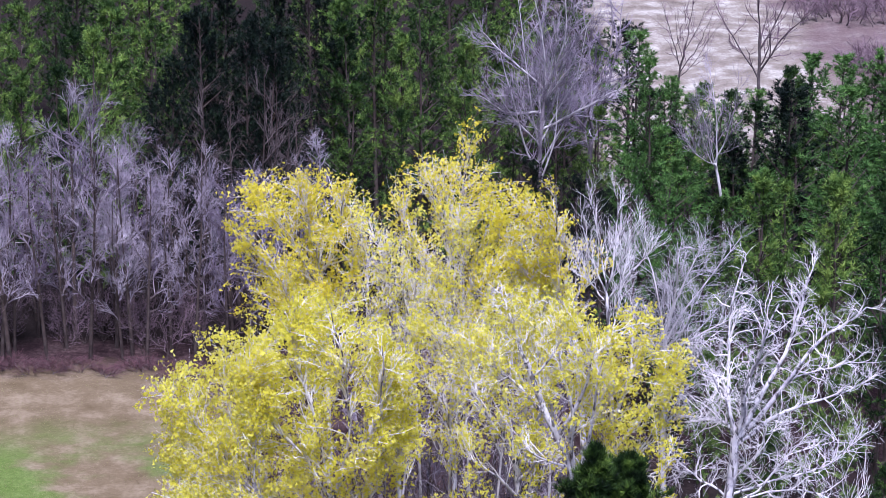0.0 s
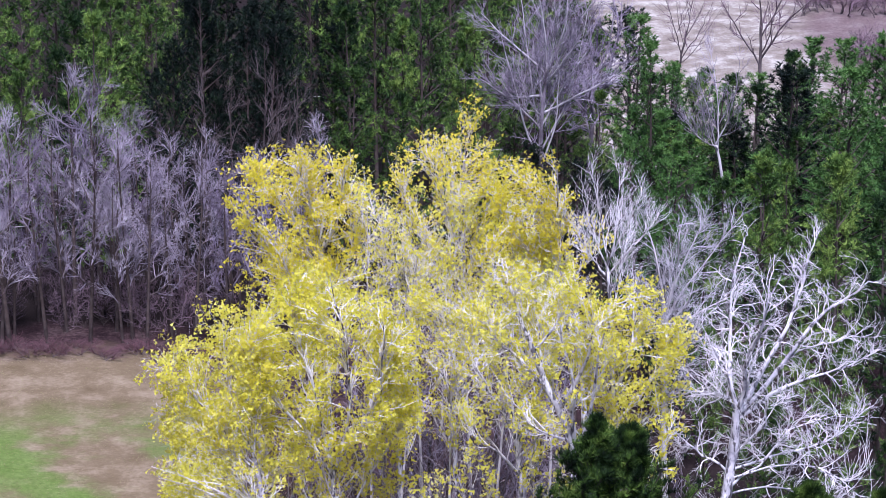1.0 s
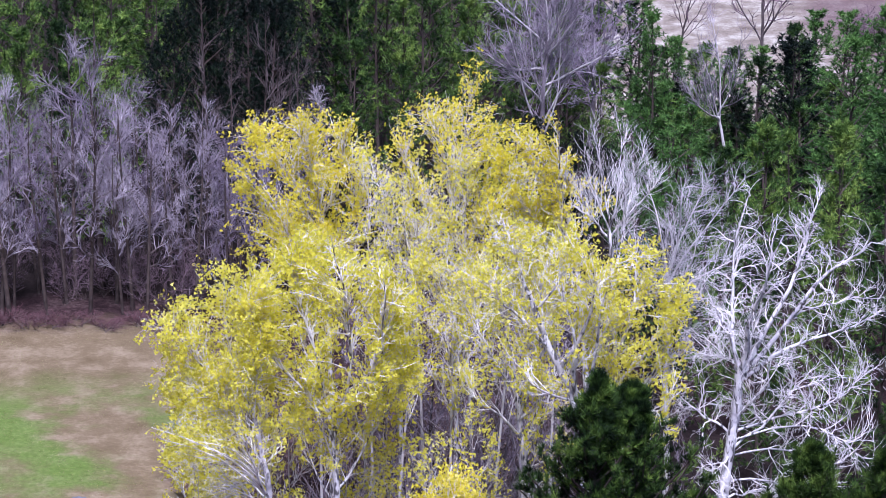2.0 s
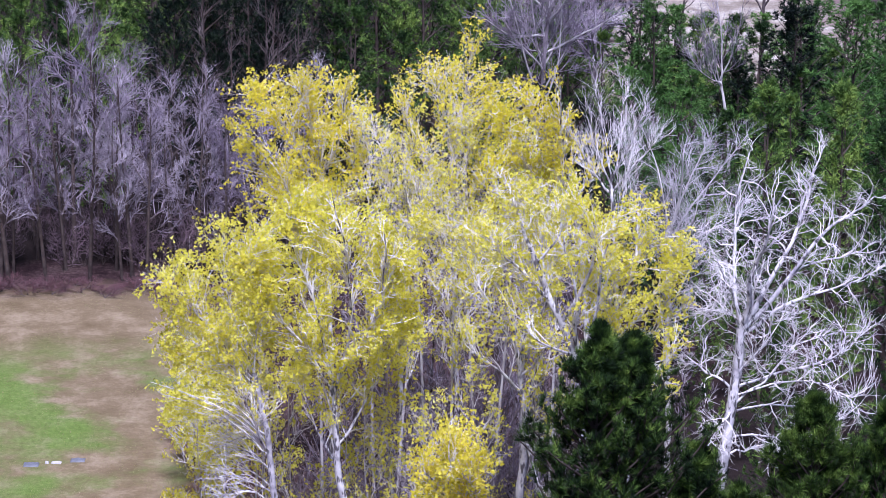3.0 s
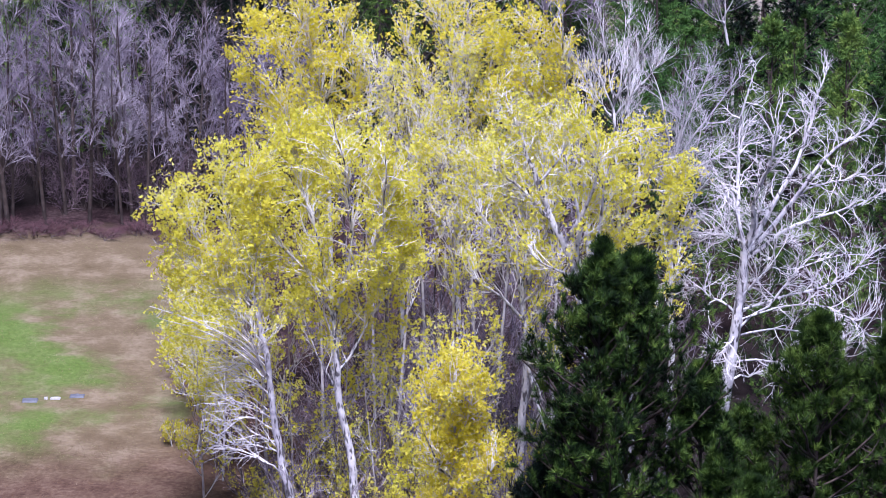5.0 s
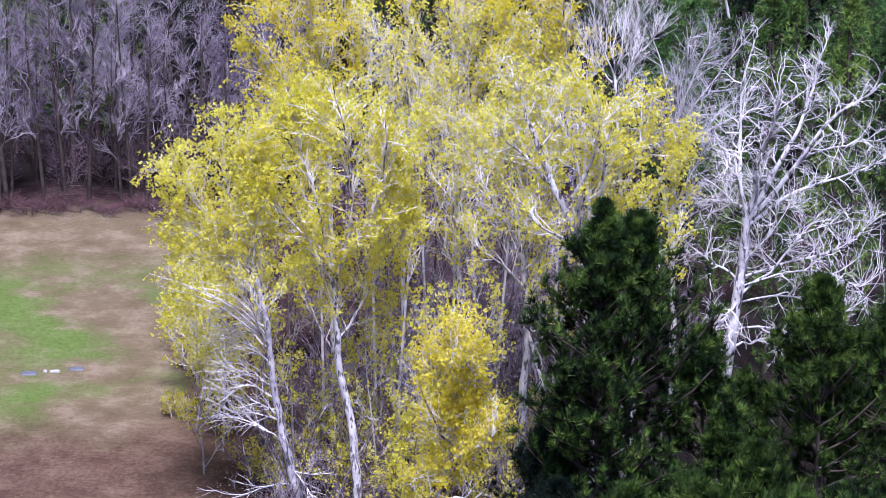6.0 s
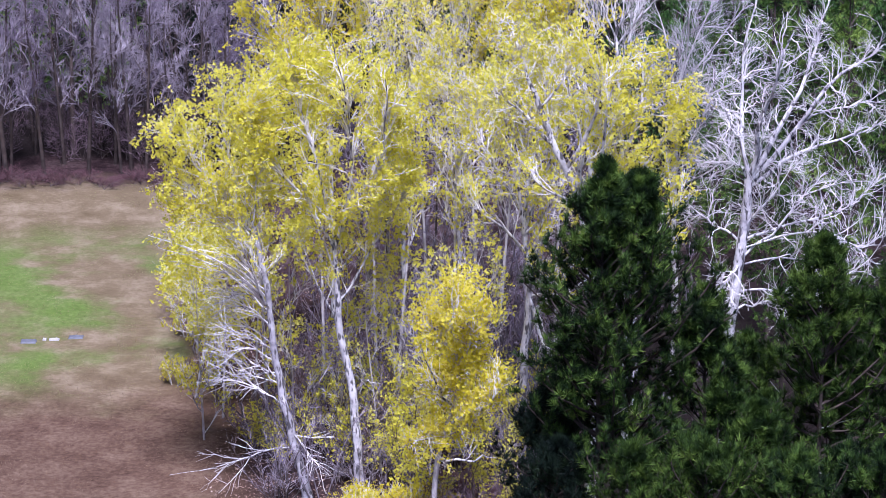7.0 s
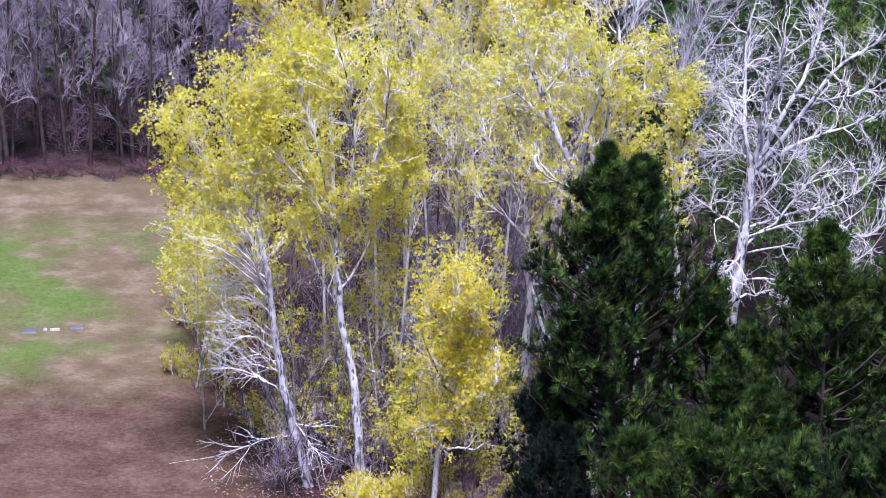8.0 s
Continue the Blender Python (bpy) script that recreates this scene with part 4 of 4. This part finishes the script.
wood += [(-21.8, 204.0, 1.18), (-23.4, 203.0, 1.1), (-20.0, 206.0, 1.08)]
for n, (x, y, s) in enumerate(wood):
    if n < 6:
        bare_kinds[n].location = (x, y, 0)
    else:
        copy_thing(bare_kinds[int(rng.integers(0, 6))], pose(x, y, 0, 0, 0, float(rng.uniform(0, 360))) @ Matrix.Diagonal((s, s, s, 1)))

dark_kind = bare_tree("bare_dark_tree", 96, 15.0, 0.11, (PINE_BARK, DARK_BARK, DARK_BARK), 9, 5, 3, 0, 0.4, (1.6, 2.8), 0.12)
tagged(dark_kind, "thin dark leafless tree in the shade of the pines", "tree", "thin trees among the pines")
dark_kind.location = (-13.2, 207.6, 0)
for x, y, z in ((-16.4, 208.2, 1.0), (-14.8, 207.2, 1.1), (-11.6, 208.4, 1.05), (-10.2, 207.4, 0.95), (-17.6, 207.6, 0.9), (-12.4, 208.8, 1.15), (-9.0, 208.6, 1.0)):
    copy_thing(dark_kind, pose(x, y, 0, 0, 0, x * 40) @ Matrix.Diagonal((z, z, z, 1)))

# ---- bare trees before the far field ----
tagged(grown_tree("bare_grey_tree", (6.3, 210.0), [(0, 8.2), (0, 11.2), (0.3, 15)], [
    [(0.3, 15), (0.1, 18.4), (-0.7, 22.8)], [(0.2, 14.6), (-2.1, 16.5), (-4.1, 18.4)], [(0.1, 13.1), (-2.4, 13.5), (-4.2, 15)],
    [(0.2, 13.9), (1.9, 17.3), (3.7, 20.6)], [(0.1, 12), (3.1, 13.5), (5.2, 14.6)], [(0.3, 15), (1.5, 18.4), (1.5, 22.8)],
    [(0, 8.8), (-1.5, 12.5), (-2.8, 17.5)], [(0, 9.4), (1.7, 13.0), (2.9, 18.5)], [(0.1, 10.4), (-0.8, 15), (-1.8, 21.5)], [(0, 8.4), (0.9, 12.0), (0.9, 17.0)]],
    31, 0.2, (GREY_BARK, PALE_BARK, LILAC_TWIG), stout=0.6, extra=9, extra_len=(4.0, 7.0), branches=14, twigs=8, fine=2, branch_len=(2.0, 4.2), leaf=None), "wide leafless grey tree with purple-grey twigs", "tree", "bare trees by the field")
tagged(grown_tree("bare_grey_tree", (9.6, 216.0), [(0, 5), (0.2, 9), (0.3, 12)], [
    [(0.3, 12), (0.1, 16), (-0.7, 20)], [(0.2, 11), (2.0, 15), (2.6, 19)], [(0.1, 10), (-2.4, 13.5), (-3.2, 17)], [(0.3, 12), (1.5, 16), (1.2, 20)]],
    32, 0.22, (GREY_BARK, GREY_BARK, GREY_TWIG), extra=6, branches=11, twigs=7, fine=2, branch_len=(1.8, 3.2)), "leafless purple-grey tree in the wood", "tree", "bare trees by the field")
tagged(grown_tree("bare_pale_tree", (17.1, 196.0), [(0, 9), (-0.5, 13), (-0.7, 13.7)], [
    [(-0.7, 13.7), (-1.4, 16.1), (-2.3, 18.6)], [(-0.7, 13.5), (-0.7, 16.8), (-1.3, 19.7)], [(-0.7, 13.7), (0.2, 16.1), (0.6, 19.3)]],
    33, 0.12, (PALE_BARK, PALE_BARK, LILAC_TWIG), extra=2, branches=9, fine=2, branch_len=(1.2, 2.6), stout=0.5, fan=(15, 45), up=0.14), "bare pale forked tree among green pines", "tree", "bare trees by the field")
tagged(grown_tree("bare_dark_tree", (23.2, 240.0), [(0, 5.2), (0, 8.2), (0, 11.2)], [
    [(0, 11.2), (-0.3, 14.5), (-0.1, 17.5)], [(0, 7.7), (-1.8, 10.7), (-3.3, 13.7)], [(0, 8.2), (1.9, 11.2), (3.9, 13.3)], [(0, 9.9), (1.4, 12.9), (2.2, 16.2)]],
    34, 0.17, (DARK_BARK, DARK_BARK, BROWN_TWIG), extra=2, branches=8, twigs=6, fine=1, limb_girth=0.5), "dark leafless tree before the pale field", "tree", "bare trees by the field")
tagged(grown_tree("bare_dark_tree", (16.8, 236.0), [(0, 6.2), (0.3, 9.2), (0.7, 11.3)], [
    [(0.7, 11.3), (1.1, 13.8), (1.6, 17.1)], [(0.4, 9.6), (-0.3, 12.1), (-1.2, 14.6)], [(0.3, 9.2), (1.7, 11.3), (2.5, 13.4)]],
    35, 0.11, (DARK_BARK, DARK_BARK, BROWN_TWIG), extra=3, branches=8, twigs=6, fine=1), "slim dark leafless tree before the pale field", "tree", "bare trees by the field")

# far wood past the field
far_scrub = sapling("far_shrub", 99, 2.4, (DARK_BARK, BROWN_TWIG))
tagged(far_scrub, "brown-purple leafless shrub at the field's far edge", "shrub", "far shrubs")
far_scrub.location = (36.5, 293, 0)
for k in range(34):
    x, y = (31.8 + 1.15 * (k % 8) + 0.3 * (k // 8), 290.0 + 3.4 * (k // 8) + 1.3 * (k % 3)) if k < 24 else (34.4 + 0.42 * (k - 24), 272.0 + 1.8 * (k % 3))
    z = 0.9 + 0.12 * (k % 4)
    copy_thing(far_scrub, pose(x, y, 0, 0, 0, k * 77) @ Matrix.Diagonal((1.5 * z, 1.5 * z, z, 1)))

# ---- understorey ----
shrub_kinds = [sapling("sapling", 120 + k, 4.8 + 1.0 * k, ((DARK_BARK, PINE_BARK, DARK_BARK, GREY_BARK)[k], (LILAC_TWIG, BROWN_TWIG, LILAC_TWIG, GREY_TWIG)[k])) for k in range(4)]
for ob in shrub_kinds:
    tagged(ob, "thin leafless sapling with grey-brown stems under the trees", "sapling", "understorey saplings")
ground_spots, dark_spots = [], []
for _ in range(46):
    ground_spots.append((rng.uniform(-9, 13), rng.uniform(146, 176)))
for _ in range(26):
    ground_spots.append((rng.uniform(-3.5, 4), rng.uniform(157, 173)))
for _ in range(64):
    ground_spots.append((rng.uniform(-8.0, 4.5), rng.uniform(144, 158)))
tall = len(ground_spots)
for _ in range(16):
    ground_spots.append((rng.uniform(-1.5, 4.2), rng.uniform(151, 166)))
for _ in range(40):
    dark_spots.append((rng.uniform(-32, -12), rng.uniform(199, 208)))
for n, (x, y) in enumerate(ground_spots + dark_spots):
    if n < 4:
        shrub_kinds[n].location = (x, y, 0)
    else:
        s = rng.uniform(0.7, 1.25) * (1.6 if tall <= n < len(ground_spots) else 1.0)
        copy_thing(shrub_kinds[1 if n >= len(ground_spots) else int(rng.integers(0, 4))], pose(x, y, 0, 0, 0, float(rng.uniform(0, 360))) @ Matrix.Diagonal((s, s, s, 1)))
for _ in range(16):
    s = rng.uniform(0.55, 0.9)
    copy_thing(shrub_kinds[2], pose(float(rng.uniform(-9.0, -2.6)), float(rng.uniform(143.5, 151.5)), 0, 0, 0, float(rng.uniform(0, 360))) @ Matrix.Diagonal((s, s, s, 1)))
for _ in range(16):
    s = rng.uniform(0.6, 0.95)
    copy_thing(shrub_kinds[1], pose(float(rng.uniform(0.6, 4.4)), float(rng.uniform(133.5, 141.5)), 0, 0, 0, float(rng.uniform(0, 360))) @ Matrix.Diagonal((s, s, s, 1)))
young = sapling("budding_sapling", 150, 4.5, (GREY_BARK, GREY_TWIG), YELLOW_LEAF)
tagged(young, "thin sapling with sparse yellow buds under the grove", "sapling", "budding saplings")
young.location = (-2.6, 147.0, 0)
for x, y, s in ((-7.6, 147.5, 0.8), (0.6, 148.0, 0.9), (1.8, 144.5, 1.0), (-1.2, 151.0, 0.9), (2.9, 153.0, 1.1), (-4.8, 149.5, 0.8), (3.0, 141.0, 0.9), (-2.0, 145.2, 1.2), (-0.6, 147.6, 1.3), (1.0, 151.6, 1.2), (-5.4, 147.0, 1.1), (-3.4, 152.0, 1.3), (2.4, 149.2, 1.2), (-6.6, 150.8, 1.1), (-1.6, 143.0, 0.9), (-9.4, 150.0, 0.7), (2.2, 138.6, 0.8)):
    copy_thing(young, pose(x, y, 0, 0, 0, x * 91) @ Matrix.Diagonal((s, s, s, 1)))
edge = sapling("edge_shrub", 130, 1.6, (DARK_BARK, RED_TWIG))
tagged(edge, "low reddish-brown leafless shrub at the wood's edge", "shrub", "edge shrubs")
edge.location = (-30, 197.6, 0)
for _ in range(18):
    s = rng.uniform(0.8, 1.4)
    copy_thing(edge, pose(float(rng.uniform(-1.5, 3.8)), float(rng.uniform(138.5, 146.5)), 0, 0, 0, float(rng.uniform(0, 360))) @ Matrix.Diagonal((s, s, s, 1)))
for x in np.arange(-29, -10, 0.36):
    s = rng.uniform(0.2, 0.5)
    copy_thing(edge, pose(x, 197.4 + rng.normal() * 0.7 + max(0, x + 20) * -0.1, 0, 0, 0, float(rng.uniform(0, 360))) @ Matrix.Diagonal((2.2 * s, 2.2 * s, s, 1)))
bush = sapling("yellow_bush", 140, 1.9, (PALE_BARK, PALE_TWIG), GOLD_LEAF)
tagged(bush, "low bush with golden spring leaves", "bush", "yellow bushes")
bush.location = (-3.6, 141.0, 0)
for x, y, s in ((-2.4, 140.2, 0.9), (-0.9, 141.2, 0.8), (0.7, 141.0, 0.9), (2.0, 141.8, 0.75), (-3.0, 140.8, 1.2), (-1.6, 140.6, 1.3), (-0.2, 140.4, 1.1), (-4.4, 142.4, 1.0), (1.4, 140.0, 1.0), (-13.0, 160.0, 0.9), (-12.9, 168.0, 1.0)):
    copy_thing(bush, pose(x, y, 0, 0, 0, x * 50) @ Matrix.Diagonal((s, s, s, 1)))

# ---- dead leaves on the ground ----
rng = np.random.default_rng(9)
n = 9000
c = np.stack([rng.uniform(-11, 6, n), rng.uniform(136, 176, n), np.zeros(n)], 1)
c[:, 2] = 0.02 + 0.10 * np.sin(c[:, 0] * 0.23 + 1.0) * np.sin(c[:, 1] * 0.19) + 0.05 * np.sin(c[:, 0] * 0.71 + c[:, 1] * 0.53)
a = rng.uniform(0, 6.28, n)
L = rng.uniform(0.035, 0.09, n)[:, None]
u = np.stack([np.cos(a), np.sin(a), rng.uniform(-0.2, 0.4, n)], 1) * L
v = np.stack([-np.sin(a), np.cos(a), rng.uniform(-0.2, 0.4, n)], 1) * L * 0.6
lit = new("fallen_leaves", mesh_of("fallen_leaves", np.stack([c - u, c + v, c + u, c - v], 1).reshape(-1, 3), np.arange(n * 4).reshape(-1, 4), LITTER_LEAF))
tagged(lit, "dry brown and pale leaves scattered over the wood floor", "leaf litter", "", "stuff")

# ---- tufts of grass and dry stalks ----
def grass(name, count, x0, x1, y0, y1, leaf, label):
    g = np.random.default_rng(21)
    c = np.stack([g.uniform(x0, x1, count), g.uniform(y0, y1, count), np.zeros(count)], 1)
    c[:, 2] = 0.10 * np.sin(c[:, 0] * 0.23 + 1.0) * np.sin(c[:, 1] * 0.19) + 0.05 * np.sin(c[:, 0] * 0.71 + c[:, 1] * 0.53) - 0.01
    up = unit(g.normal(size=(count, 3)) * 1.1 + np.array([0, 0, 0.9])) * g.uniform(0.03, 0.12, count)[:, None]
    side = unit(np.cross(up, g.normal(size=(count, 3)))) * g.uniform(0.006, 0.016, count)[:, None]
    ob = new(name, mesh_of(name, np.stack([c - side, c + side, c + up], 1).reshape(-1, 3), np.arange(count * 3).reshape(-1, 3), leaf))
    tagged(ob, label, "grass", "", "stuff")


LAWN_BLADE = leafy("lawn_blade", [(0.1, (0.19, 0.15, 0.085)), (0.4, (0.25, 0.20, 0.12)), (0.65, (0.22, 0.235, 0.085)), (1.0, (0.48, 0.39, 0.28))], 0.4, fine=0.35, broad=0.1)
DRY_STALK = leafy("dry_stalk", [(0.1, (0.12, 0.08, 0.055)), (0.5, (0.19, 0.13, 0.09)), (1.0, (0.36, 0.28, 0.20))], 0.35, fine=0.4)
grass("lawn_grass", 26000, -29.5, -13.0, 158.0, 197.0, LAWN_BLADE, "short straw and green grass blades of the lawn")
grass("dry_grass", 16000, -27.5, -8.0, 138.0, 160.0, DRY_STALK, "short dry brown stalks before the lawn")

# ---- things left on the lawn ----
def plain(name, stops, rough):
    def build(nt, b):
        co = nt.nodes.new("ShaderNodeTexCoord").outputs["Object"]
        nt.links.new(ramp(nt, noise_at(nt, co, 4.0, 4), stops), b.inputs["Base Color"])
        bump(nt, b, noise_at(nt, co, 6.0, 3), 0.6, 0.05)
    return material(name, build, rough)


BLUE_SHEET = plain("faded_blue_plastic", [(0.3, (0.09, 0.092, 0.108)), (0.7, (0.135, 0.14, 0.165))], 0.6)
WHITE_SHEET = plain("white_plastic", [(0.3, (0.30, 0.29, 0.30)), (0.7, (0.42, 0.40, 0.41))], 0.6)


def sheet(name, x, y, w, d, h, mat, seed, label, category):
    """A crumpled sheet or board with a folded rim lying in the grass."""
    r = np.random.default_rng(seed)
    gx, gy = np.meshgrid(np.linspace(-w / 2, w / 2, 12), np.linspace(-d / 2, d / 2, 8))
    edge = np.minimum(1 - abs(gx) / (w / 2), 1 - abs(gy) / (d / 2))
    gz = 0.13 + h * np.clip(edge * 3, 0, 1) + r.normal(size=gx.shape) * 0.02
    gx, gy = gx + r.normal(size=gx.shape) * 0.012, gy + r.normal(size=gx.shape) * 0.012
    i = np.arange(7)[:, None] * 12 + np.arange(11)[None]
    top = np.stack([gx, gy, gz], -1).reshape(-1, 3)
    low = top * np.array([1, 1, 0]) + np.array([0, 0, -0.05])
    quad = np.stack([i, i + 1, i + 13, i + 12], -1).reshape(-1, 4)
    rim = list(range(12)) + [12 * j + 11 for j in range(1, 8)] + list(range(94, 83, -1)) + [12 * j for j in range(6, 0, -1)]
    side = np.array([(a, b, b + 96, a + 96) for a, b in zip(rim, rim[1:] + rim[:1])])
    ob = new(name, mesh_of(name, np.concatenate([top, low]), np.concatenate([quad, side[:, ::-1]]), mat, True))
    ob.location = (x, y, -0.08)
    return tagged(ob, label, category)


sheet("blue_sheet", -21.9, 166.9, 0.8, 0.6, 0.02, BLUE_SHEET, 1, "small faded blue plastic sheet lying on the lawn", "plastic sheet")
sheet("blue_sheet", -19.5, 167.6, 0.75, 0.5, 0.02, BLUE_SHEET, 2, "small faded blue plastic sheet lying on dry grass", "plastic sheet")
sheet("white_board", -20.6, 167.2, 0.5, 0.2, 0.04, WHITE_SHEET, 3, "white plastic board lying on the lawn", "board")
sheet("white_board", -21.1, 167.2, 0.18, 0.2, 0.05, WHITE_SHEET, 4, "small white plastic scrap lying on the lawn", "board")
